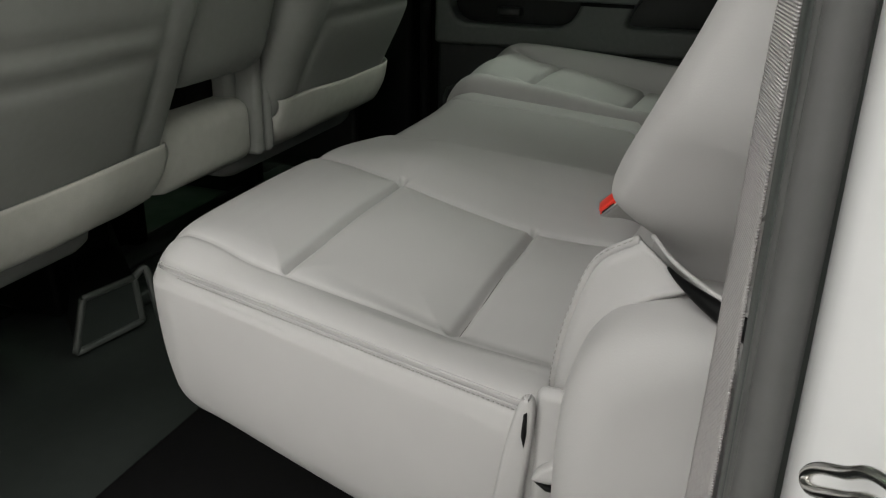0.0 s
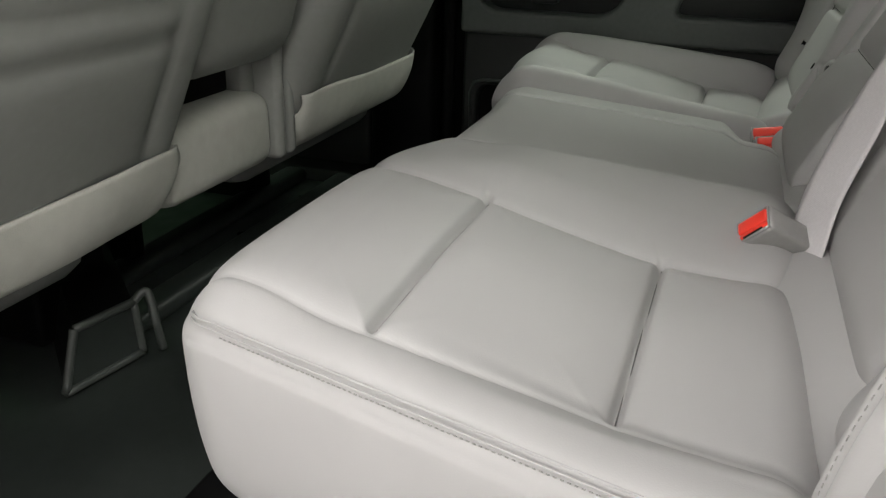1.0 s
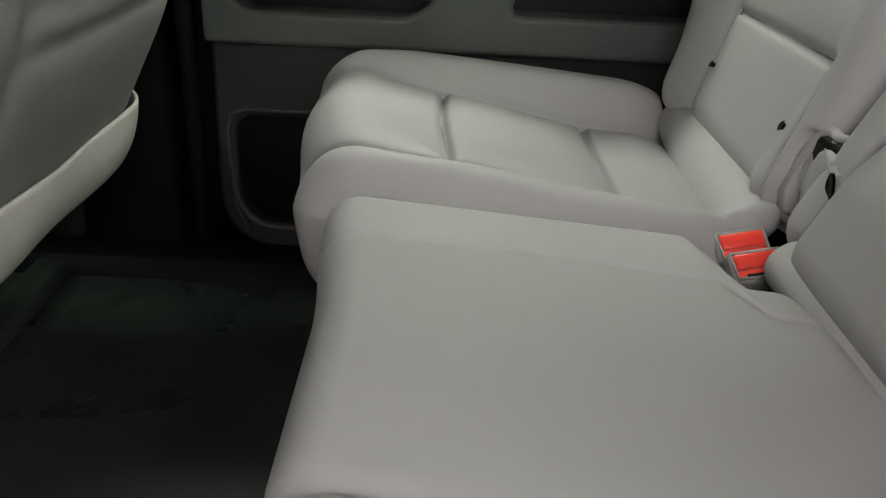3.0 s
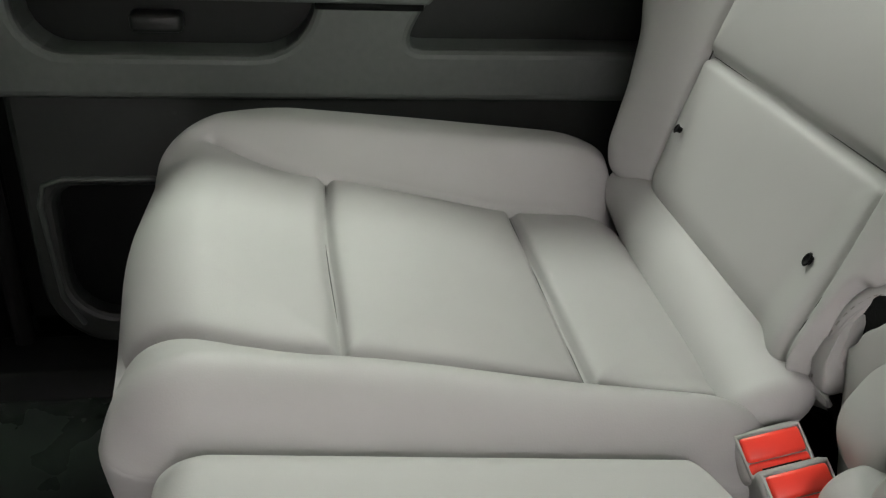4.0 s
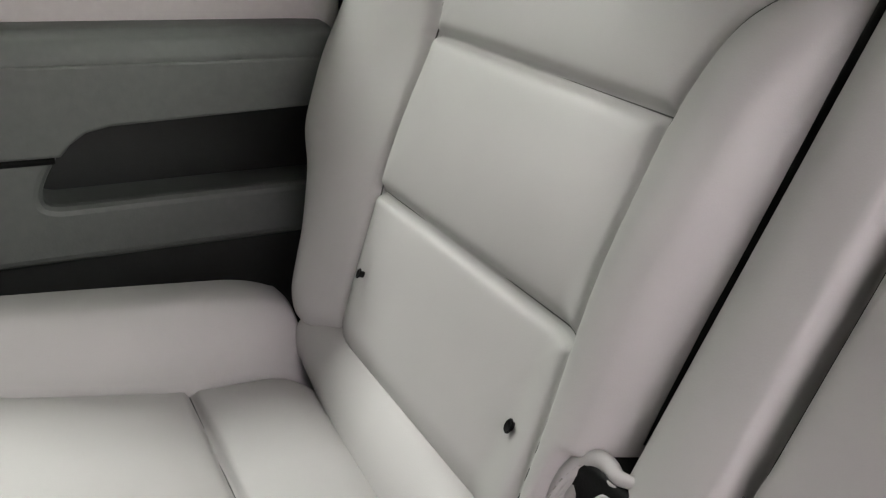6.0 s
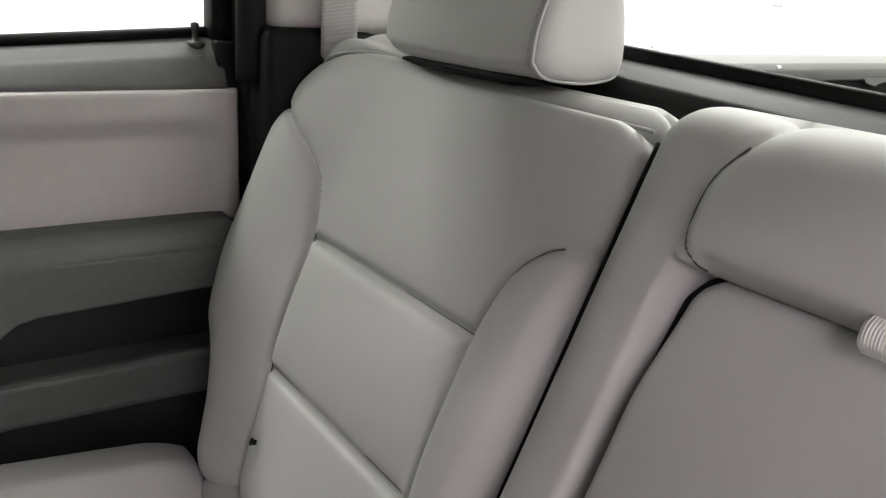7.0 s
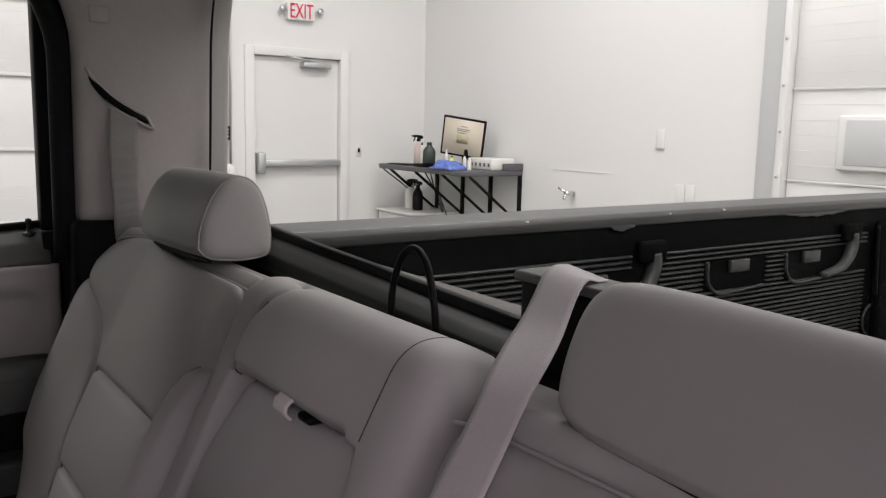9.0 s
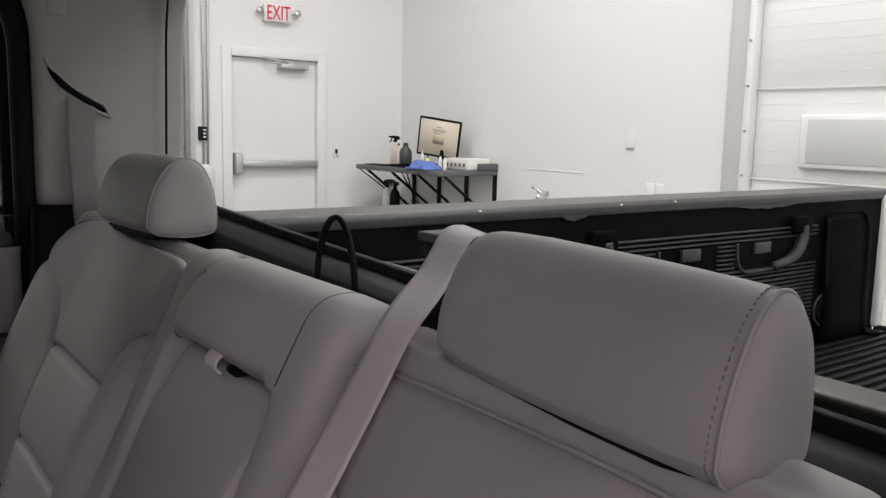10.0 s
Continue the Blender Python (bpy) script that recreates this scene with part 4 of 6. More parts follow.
# pillar trim with belt slot
def pillar(name, sx, label):
    ob = thing(name, label, "pillar", (sx * 0.85, -0.65, 1.0), kind="structure")
    rows = []
    zs = np.linspace(0.925, 1.47, 24)
    for z in zs:
        lean = (z - 0.925) / 0.545
        flare = max(0.0, (lean - 0.56) / 0.2) ** 2
        y_f = -0.589 + 0.004 * lean + 0.030 * flare
        y_b = -0.800 - 0.004 * lean
        pts = smooth_line([(0.893 - 0.05 * lean, y_f + 0.006), (0.872 - 0.05 * lean, y_f - 0.006), (0.862 - 0.05 * lean, y_f - 0.04), (0.850 - 0.045 * lean, -0.69), (0.838 - 0.04 * lean, y_b + 0.03),
                           (0.829 - 0.036 * lean - 0.022 * flare, y_b), (0.832 - 0.036 * lean - 0.022 * flare, -0.84)], 30)
        rows.append([(sx * p[0], p[1], z) for p in pts])
    V = np.array(rows).reshape(-1, 3)
    n = 30
    F = [(i * n + j, i * n + j + 1, (i + 1) * n + j + 1, (i + 1) * n + j) for i in range(len(zs) - 1) for j in range(n - 1)]
    if sx > 0:
        F = [f[::-1] for f in F]
    ob2 = put("trim_panel", V, F, TRIM_PILLAR, ob, "grey grained plastic trim")
    so = ob2.modifiers.new("thick", "SOLIDIFY")
    so.thickness, so.offset = 0.004, -1
    if sx > 0:
        put("seal", *tube([(sx * (0.893 - 0.04 * k), -0.562 + 0.004 * k + 0.030 * max(0.0, (k - 0.58) / 0.19) ** 2, 0.86 + 0.60 * k) for k in np.linspace(0, 1, 24)], 0.019, 12), RUBBER, ob, "black rubber door seal")
        put("window_seal", *tube([(0.829 - 0.036 * k - 0.022 * max(0.0, (k - 0.56) / 0.2) ** 2, -0.806, 0.925 + 0.545 * k) for k in np.linspace(0, 1, 24)], 0.005, 8), RUBBER, ob, "black rubber window edge")
        V, F = rbox((0.8305, -0.690, 1.270), (0.8335, -0.662, 1.295), 0.0015, 2)
        put("airbag_mark", V, F, TRIM_PILLAR, ob, "faint moulded mark")
    if sx > 0:
        put("jamb", *rbox((min(sx * 0.90, sx * 1.0), -0.85, 0.05), (max(sx * 0.90, sx * 1.0), -0.56, 1.47), 0.01), BLACK, ob)
    put("lower_trim", *rbox((min(sx * 0.84, sx * 0.92), -0.80, 0.3), (max(sx * 0.84, sx * 0.92), -0.565, 0.93), 0.012), BLACK, ob, "black lower trim")
    return ob


pillar_far = pillar("pillar_rear_far", 1, "light grey rear pillar trim with a seat belt slot")
# slot frame and belt
slot = smooth_line([(0.842, -0.602, 1.186), (0.838, -0.614, 1.166), (0.836, -0.640, 1.140), (0.833, -0.675, 1.118), (0.831, -0.700, 1.105)], 30)
put("belt_slot", *tube(slot + np.array((-0.004, 0, 0)), [0.0025 + 0.0052 * math.sin(math.pi * min(1, i / 29)) ** 0.6 for i in range(30)], 10), BLACK, pillar_far, "dark curved belt slot")
rim = np.vstack([slot + np.array((-0.006, 0.006, 0.012)), (slot + np.array((-0.006, -0.006, -0.012)))[::-1]])
put("slot_rim", *tube(rim, 0.0030, 8, True), TRIM_PILLAR, pillar_far)
put("cover_cap", *rbox((0.792, -0.628, 1.270), (0.80, -0.596, 1.298), 0.003), TRIM_PILLAR, pillar_far, "small square blanking cap")

# ---------------------------------------------------------------- far rear door
door = thing("car_door", "closed rear door with dark armrest and grey upper insert", "car door", (0.92, -0.1, 0.5))
put("lower_panel", *plate(rounded(-0.54, 0.264, 0.075, 0.46, (0.10, 0.01, 0.01, 0.02)), [rounded(-0.10, 0.226, 0.125, 0.318, (0.06, 0.03, 0.03, 0.06))], 0.886, 0.93, 0.010), TRIM_DARK, door, "dark slate plastic lower panel", False)
put("speaker_recess", *rbox((0.912, -0.12, 0.11), (0.928, 0.245, 0.345), 0.004, 2), BLACK, door, "black speaker grille")
put("speaker_rim", *tube([(0.884, 0.215, 0.115), (0.884, 0.236, 0.16), (0.884, 0.243, 0.295), (0.884, 0.235, 0.322), (0.884, 0.21, 0.331), (0.884, -0.12, 0.331)], 0.004, 8), TRIM_MID, door)
# pocket band with two rounded openings, the armrest above
PULL = [tuple(p) for p in smooth_line([(-0.525, 0.505), (-0.40, 0.505), (-0.26, 0.504), (-0.226, 0.505), (-0.217, 0.513), (-0.220, 0.530), (-0.236, 0.558), (-0.256, 0.577), (-0.285, 0.585), (-0.40, 0.590), (-0.525, 0.596)], 44)]
CUBBY = rounded(-0.105, 0.228, 0.494, 0.640, (0.05, 0.02, 0.02, 0.07))
band = rounded(-0.54, 0.268, 0.44, 0.650, (0.01, 0.01, 0.01, 0.01))
put("arm_band", *plate(band, [PULL, CUBBY], 0.868, 0.932, 0.010), TRIM_ARM, door, "dark slate band with hand pocket and cubby", False)
put("armrest_face", *plate([(-0.54, 0.652), (-0.54, 0.599), (-0.40, 0.593), (-0.285, 0.588), (-0.262, 0.583), (-0.246, 0.572), (-0.236, 0.560), (0.268, 0.560), (0.268, 0.652)], [], 0.8565, 0.8665, 0.004), TRIM_ARM, door, "slate armrest face over the pockets", False)
# black strip painted in as the shade under the armrest overhang
put("armrest_underside_shade", *rbox((0.8655, -0.231, 0.551), (0.8690, -0.105, 0.561), 0.001, 1), BLACK, door, "dark gap under the armrest")
put("backing", *rbox((0.935, -0.54, 0.06), (0.962, 0.30, 0.66), 0.004), BLACK, door, "black backing")
put("pocket_back", *rbox((0.925, -0.53, 0.49), (0.94, 0.26, 0.645), 0.002), TRIM_DARK, door, "dark pocket lining")
put("switch_panel", *rbox((0.895, 0.05, 0.512), (0.927, 0.11, 0.535), 0.006), TRIM_DARK, door)
put("armrest", *prism([(0.862, 0.628), (0.858, 0.655), (0.866, 0.674), (0.885, 0.682), (0.945, 0.684), (0.945, 0.628)], -0.53, 0.268, "y", 0.004), TRIM_ARM, door, "padded dark armrest top")
rows = []
zs = np.concatenate([np.linspace(0.672, 0.842, 36), [0.843, 0.843]])
ys = np.linspace(-0.562, 0.266, 60)
for n, z in enumerate(zs):
    deep = float(step_up(0.815 - z, 0.0, 0.034)) * (1 - 0.55 * float(step_up(0.775 - z, 0.0, 0.085)))
    for y in ys:
        hollow = deep * float(step_up(y - 0.35 * max(0.0, z - 0.78), -0.545, -0.495))
        rows.append((0.912 + 0.018 * hollow + (0.004 if n == 36 else 0.05 if n == 37 else 0.0) + 0.03 * float(step_up(-y, 0.552, 0.562)), y, z))
V = np.array(rows)
F = [(a * 60 + b, a * 60 + b + 1, (a + 1) * 60 + b + 1, (a + 1) * 60 + b) for a in range(len(zs) - 1) for b in range(59)]
ip = put("insert_panel", V, F, TRIM_GREY, door, "light grey padded insert")
so = ip.modifiers.new("thick", "SOLIDIFY")
so.thickness, so.offset = 0.004, 0
V, F = prism([(0.93, 0.836), (0.928, 0.85), (0.945, 0.885), (0.968, 0.902), (1.01, 0.908), (1.01, 0.836)], -0.545, 0.33, "y", 0.005)
V[:, 2] -= 0.055 * (V[:, 1] + 0.50) * np.clip((V[:, 2] - 0.85) / 0.04, 0, 1)
put("sill_panel", V, F, TRIM_SILL, door, "grey window sill trim")
put("edge_trim", *rbox((0.938, -0.590, 0.06), (0.962, -0.533, 0.905), 0.004), BLACK, door, "black door edge")
put("frame_post", *rbox((0.955, -0.575, 0.90), (1.0, -0.535, 1.40), 0.008), BLACK, door, "black window frame post")
put("frame_post", *rbox((0.955, 0.33, 0.90), (1.0, 0.38, 1.40), 0.008), BLACK, door, "black window frame post")
put("frame_top", *rbox((0.90, -0.575, 1.36), (0.99, 0.38, 1.41), 0.01), BLACK, door, "black window frame")
put("glass_seal", *tube([(0.985, -0.54, 0.914), (0.985, -0.2, 0.894), (0.985, 0.33, 0.865)], 0.007, 8), RUBBER, door)
v, f = lathe([(0.013, 0.0), (0.013, 0.008), (0.011, 0.010), (0.0045, 0.012), (0.0040, 0.024), (0.0055, 0.026), (0.0055, 0.033), (0.001, 0.035)], 16, (0.968, -0.515, 0.892))
put("lock_knob", v, f, TRIM_DARK, door, "dark lock knob")
gl = put("glass", *rbox((0.986, -0.54, 0.85), (0.990, 0.34, 1.40), 0.0), GLASS, door, "clear door glass", False)
put("outer_skin", *rbox((1.008, -0.58, 0.05), (1.026, 0.38, 0.85), 0.006), WHITE_PAINT, door, "white painted outer skin")

# centre pillar, far side
pb = thing("pillar_centre_far", "dark centre pillar beside the front seat", "pillar", (0.92, 0.4, 0.6), kind="structure")
put("trim_panel", *rbox((0.87, 0.330, 0.05), (0.97, 0.50, 0.80), 0.02, 3), BLACK, pb, "dark slate lower trim")
put("upper_trim", *rbox((0.89, 0.36, 0.78), (0.97, 0.50, 1.46), 0.02, 3), TRIM_PILLAR, pb, "grey upper trim")
put("seal", *tube([(0.885, 0.297, 0.09), (0.885, 0.299, 0.5), (0.905, 0.301, 0.9)], 0.014, 10), RUBBER, pb, "black rubber seal")
put("inner_panel", *rbox((0.964, 0.24, 0.02), (0.982, 0.56, 0.90), 0.003), BLACK, pb, "black inner panel")
put("rocker", *rbox((0.935, -0.60, -0.02), (0.982, 1.60, 0.10), 0.004), BLACK, pb, "black inner rocker")
put("sill_trim", *prism([(0.80, 0.05), (0.83, 0.075), (0.90, 0.085), (0.93, 0.05)], -0.55, 1.45, "y", 0.004), BLACK, pb, "black sill trim")
fd = thing("car_door", "closed front door with dark trim, mostly behind the seat", "car door", (0.95, 0.9, 0.5))
put("trim_panel", *rbox((0.885, 0.50, 0.07), (0.96, 1.45, 0.86), 0.02, 3), TRIM_DARK, fd)
put("outer_skin", *rbox((0.985, 0.50, 0.05), (1.005, 1.45, 0.90), 0.006), WHITE_PAINT, fd)

# front of the cab: dash, and unseen windscreen and door glass added to tint light
win = thing("window_front", "unseen green-tinted windscreen over the dashboard, added to tint the light", "windscreen", (0, 1.55, 1.1), kind="structure")
put("pane", *prism([(1.66, 0.84), (1.665, 0.84), (1.405, 1.47), (1.40, 1.47)], -0.86, 0.86, "x"), GLASS_GREEN, win, "", False)
for sx, nm in ((1, "window_front_far"), (-1, "window_front_near")):
    win = thing(nm, "unseen green-tinted side glass of a front door, added to tint the light", "window", (sx * 0.94, 0.95, 1.1), kind="structure")
    a, b = sorted((sx * 0.938, sx * 0.942))
    put("pane", *rbox((a, 0.50, 0.85), (b, 1.62, 1.47), 0.0), GLASS_GREEN, win, "", False)
# unseen near pillar and front door, added to keep light off the floor
pn = thing("pillar_centre_near", "unseen light grey centre pillar beside the open doorway, added to block light", "pillar", (-0.93, 0.45, 0.6), kind="structure")
put("trim_panel", *rbox((-0.97, 0.40, -0.05), (-0.88, 0.52, 1.46), 0.02, 3), TRIM_PILLAR, pn)
nd = thing("car_door", "unseen closed front door on the doorway side, dark trim, added to block light", "car door", (-0.95, 0.95, 0.5))
put("trim_panel", *rbox((-0.96, 0.522, 0.03), (-0.885, 1.58, 0.86), 0.02, 3), TRIM_DARK, nd)
put("outer_skin", *rbox((-1.005, 0.522, -0.05), (-0.985, 1.58, 0.90), 0.006), WHITE_PAINT, nd)
dash = thing("dashboard", "dark plastic dashboard in front of the seats", "dashboard", (0, 1.4, 0.6))
put("body", *rbox((-0.90, 1.35, 0.30), (0.90, 1.70, 0.86), 0.06, 3), TRIM_DARK, dash)
put("footwell", *rbox((-0.92, 1.60, 0.0), (0.94, 1.70, 0.5), 0.01), BLACK, dash)
roofrail = put("trim_far", *rbox((0.84, -0.85, 1.40), (0.96, 1.1, 1.48), 0.02), TRIM_PILLAR)
tagged(roofrail, "light grey roof rail trim", "trim", kind="structure")

# near side: body side with seal, belt and striker
pillar_near = pillar("pillar_rear_near", -1, "light grey rear pillar trim beside the open doorway")
body = thing("body_side", "white painted door jamb of the pickup with rubber seal", "car body", (-0.98, -0.7, 0.5), kind="structure")
put("jamb_panel", *prism([(-0.945, -0.530), (-0.968, -0.533), (-1.06, -0.562), (-1.07, -0.58), (-1.07, -1.0), (-0.945, -1.0)], -0.05, 1.46, "z", 0.004), WHITE_PAINT, body, "glossy white door jamb")
put("door_seal", *join(tube([(-0.95, -0.521, -0.02), (-0.95, -0.521, 0.5), (-0.945, -0.524, 0.9), (-0.91, -0.53, 1.4)], 0.007, 12), tube([(-0.935, -0.519, -0.02), (-0.935, -0.519, 0.5), (-0.93, -0.522, 0.9), (-0.895, -0.526, 1.4)], 0.006, 10)), SEAL, body, "grey rubber door seal")
# dark filler strip standing for the shadow beside the hanging belt
put("belt_side_shade", *rbox((-0.890, -0.560, -0.02), (-0.845, -0.5155, 1.38), 0.004), TRIM_MID, body, "dark plastic edge inside the seal")
put("sill_panel", *rbox((-1.0, -0.6, -0.10), (-0.90, 1.0, 0.05), 0.02, 3), WHITE_PAINT, body, "white painted sill")

# ---------------------------------------------------------------- front seats, seen from behind
def front_seat(name, x0, x1, label, curl=0.0):
    ob = thing(name, label, "car seat", ((x0 + x1) / 2, 0.35, 0.3), "front seats")
    wdt = x1 - x0

    def shape(B, N, B0):
        Wd = np.empty_like(B)
        z = B[:, 2]
        lean = -0.42 * (z - 0.43)
        Wd[:, 0] = B[:, 0] + 0.0
        belly = -0.02 * np.exp(-((z - 0.60) / 0.14) ** 2) * np.clip(1 - ((B[:, 0] - (x0 + x1) / 2) / (wdt * 0.5)) ** 2, 0, 1)
        Wd[:, 1] = 0.285 + lean + B[:, 1] + belly * (B[:, 1] < 0.03) + curl * step_up(B[:, 0], x1 - 0.17, x1 + 0.02)
        Wd[:, 2] = z
        return Wd

    m = 0.085
    side_l = [(x0 + m * 0.8, 0.30), (x0 + m, 0.6), (x0 + m, 1.06)]
    side_r = [(x1 - m * 0.8, 0.30), (x1 - m, 0.6), (x1 - m, 1.06)]
    back = [{"axes": [0, 2], "line": s, "face": (1, -1.0), "lim": 0.3, "depth": 0.006, "width": 0.006} for s in (side_l, side_r)]
    back.append({"axes": [0, 2], "line": [(x0 + m, 0.578), (x1 - m, 0.578)], "face": (1, -1.0), "lim": 0.3, "depth": 0.007, "width": 0.008})
    back.append({"axes": [0, 2], "line": [(x0 + m, 0.618), (x1 - m, 0.618)], "face": (1, -1.0), "lim": 0.3, "depth": 0.006, "width": 0.006})
    upholster((x0, 0.0, 0.33), (x1, 0.13, 1.06), (0.045, 0.04, 0.06), 0.009, shape, back,
              lambda C, CN: np.where(C[:, 0] < x0 + m, 1, np.where(C[:, 0] > x1 - m, 2, np.where(C[:, 2] > 0.618, 3, np.where(C[:, 2] > 0.578, 4, 0)))),
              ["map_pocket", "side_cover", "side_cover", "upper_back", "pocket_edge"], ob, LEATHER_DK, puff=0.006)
    # pale flap that closes the lower end
    n, k = 40, 16
    V = []
    for i in range(n + 1):
        u = i / n
        x = x0 + 0.012 + (wdt - 0.024) * u
        e = min(u, 1 - u)
        top = 0.437 + 0.004 * math.sin(u * 9)
        bot = 0.337 + 0.012 * (1 - min(1, e / 0.12)) ** 2 + 0.05 * (1 - min(1, e / 0.06)) ** 2
        for j in range(k + 1):
            v = j / k
            z = top + (bot - top) * v
            y = 0.285 - 0.42 * (z - 0.43) - 0.016 - 0.010 * math.sin(math.pi * v) + 0.02 * max(0, v - 0.8) / 0.2 + 0.012 * (1 - min(1, e / 0.05)) ** 2 + 0.003 * math.sin(u * 14 + v * 2) + curl * float(step_up(x, x1 - 0.17, x1 + 0.02))
            V.append((x, y, z))
    F = [(i * (k + 1) + j, (i + 1) * (k + 1) + j, (i + 1) * (k + 1) + j + 1, i * (k + 1) + j + 1) for i in range(n) for j in range(k)]
    fl = put("lower_flap", np.array(V), [f[::-1] for f in F], LEATHER_LT, ob, "pale grey vinyl closing flap")
    so = fl.modifiers.new("thick", "SOLIDIFY")
    so.thickness, so.offset = 0.004, 0
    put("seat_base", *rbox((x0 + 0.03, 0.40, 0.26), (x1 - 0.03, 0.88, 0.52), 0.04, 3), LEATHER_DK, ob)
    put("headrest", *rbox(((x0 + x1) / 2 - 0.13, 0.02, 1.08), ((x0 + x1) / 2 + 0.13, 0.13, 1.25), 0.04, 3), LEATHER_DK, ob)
    for xx in (x0 + 0.07, x1 - 0.07):
        put("seat_rail", *rbox((xx - 0.02, 0.66, 0.05), (xx + 0.02, 0.92, 0.27), 0.008), BLACK, ob, "black steel seat rail")
    return ob


front_seat("front_seat", -0.80, -0.21, "grey leather front seat back with map pocket and pale flap")
front_seat("front_seat", 0.085, 0.700, "grey leather passenger seat back with map pocket and pale flap", 0.095)
mid = thing("front_seat", "grey leather centre front seat with folded console back", "car seat", (-0.07, 0.36, 0.3), "front seats")
V, F = rbox((-0.215, 0.30, 0.340), (0.055, 0.72, 0.452), 0.03, 4)
put("seat_base", V, F, LEATHER_LT, mid, "pale padded base")
V, F = rbox((-0.205, 0.262, 0.502), (0.05, 0.40, 1.0), 0.045, 4)
V[:, 1] += -0.30 * (V[:, 2] - 0.50)
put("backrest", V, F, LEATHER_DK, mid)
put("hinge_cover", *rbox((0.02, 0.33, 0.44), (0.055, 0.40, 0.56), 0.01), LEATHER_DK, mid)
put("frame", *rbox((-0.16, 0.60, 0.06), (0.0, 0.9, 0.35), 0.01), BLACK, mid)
# black filler stands in for the shade in the gap over the base
put("gap_shade", *rbox((-0.205, 0.36, 0.450), (0.05, 0.436, 0.53), 0.004), BLACK, mid, "dark gap over the base")
# cushion added behind it to block light from the windscreen
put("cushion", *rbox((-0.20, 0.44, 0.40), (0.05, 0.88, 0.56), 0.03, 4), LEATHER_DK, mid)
for xx in (0.06, 0.092):
    put("side_gusset", *rbox((xx - 0.012, 0.29, 0.345), (xx + 0.012, 0.46, 0.60), 0.011, 3), LEATHER_DK, mid)

# belts
belt = thing("seat_belt", "light grey webbing centre seat belt over the backrest top", "seat belt", (-0.24, -0.6, 0.6), "seat belts")
put("webbing", *ribbon([(-0.285, -0.420, 0.425), (-0.260, -0.430, 0.480), (-0.248, -0.449, 0.54), (-0.246, -0.468, 0.60), (-0.248, -0.492, 0.66), (-0.258, -0.568, 0.79), (-0.258, -0.621, 0.872), (-0.252, -0.655, 0.918), (-0.222, -0.712, 0.952), (-0.206, -0.752, 0.986), (-0.204, -0.78, 0.989)],
                       [(0.9, 0.45, 0.10), (0.9, 0.45, 0.10), (1, 0.15, 0.05), (1, 0.0, 0.05), (1, -0.15, 0.10), (1, -0.25, 0.15)], 0.049), WEB, belt)
put("guide", *rbox((-0.268, -0.80, 0.86), (-0.142, -0.756, 0.976), 0.006), BLACK, belt, "black belt guide tower")
put("guide_cap", *rbox((-0.272, -0.796, 0.974), (-0.138, -0.750, 0.984), 0.004, 3), SEAL, belt, "grey cap of the guide")
put("tongue", *rbox((-0.271, -0.480, 0.640), (-0.223, -0.474, 0.672), 0.003), CHROME, belt, "steel belt tongue")
belt2 = thing("seat_belt", "light grey webbing belt hanging from the pillar slot", "seat belt", (0.83, -0.65, 1.0), "seat belts")
put("webbing", *ribbon([(0.830, -0.655, 1.128), (0.818, -0.650, 1.05), (0.826, -0.655, 0.95), (0.842, -0.662, 0.86), (0.86, -0.665, 0.70)], [(-0.2, -1, -0.35), (-0.2, -1, -0.1), (-0.2, -1, 0)], 0.047), WEB_RIB, belt2)
put("anchor_knob", *lathe([(0.012, 0.0), (0.014, 0.01), (0.012, 0.022)], 14, (0.86, -0.598, 0.85)), BUCKLE, belt2)
belt3 = thing("seat_belt", "grey ribbed webbing belt hanging beside the door opening", "seat belt", (-0.80, -0.52, 0.6), "seat belts")
hang = [(-0.806, -0.503, 0.20), (-0.800, -0.509, 0.50), (-0.792, -0.517, 0.80), (-0.79, -0.556, 1.1)]
twist = [(0.95, 0.30, 0), (0.97, 0.22, 0), (0.99, 0.13, 0), (1, 0.05, 0)]
put("webbing", *ribbon(hang, twist, 0.047), WEB_RIB, belt3)
for k in (-0.0232, 0.0232):
    put("selvedge", *tube(smooth_line(hang, 40) + smooth_line(twist, 40) * k, 0.0009, 6), WEB_RIB, belt3, "rolled webbing edge")

# padded side filler between cushion and door opening
fill = thing("seat_side_bolster", "grey leather side bolster beside the rear seat", "side bolster", (-0.72, -0.5, 0.3))
n = 44
prof = smooth_line([(-0.425, 0.05), (-0.418, 0.22), (-0.414, 0.40), (-0.418, 0.475), (-0.438, 0.517), (-0.470, 0.536), (-0.505, 0.540), (-0.540, 0.535), (-0.60, 0.51)], n)
V, F = [], []
for x, s, dz in ((-0.765, 0.028, 0.028), (-0.758, 0.012, 0.012), (-0.745, 0.003, 0.003), (-0.72, 0.0, 0.0), (-0.69, 0.0, 0.0), (-0.665, 0.004, 0.004), (-0.65, 0.014, 0.012), (-0.645, 0.03, 0.028)):
    for y, z in prof:
        V.append((x, y - s, z - dz * min(1.0, max(0.0, (z - 0.3) / 0.2))))
for i in range(7):
    for j in range(n - 1):
        F.append((i * n + j, i * n + j + 1, (i + 1) * n + j + 1, (i + 1) * n + j))
V.append((-0.768, -0.60, 0.05))
for j in range(n - 1):
    F.append((j + 1, j, len(V) - 1))
put("cover", np.array(V), F, LEATHER, fill)
gap = smooth_line([(-0.690, -0.462, 0.560), (-0.712, -0.478, 0.553), (-0.735, -0.502, 0.547), (-0.750, -0.53, 0.540)], 20)
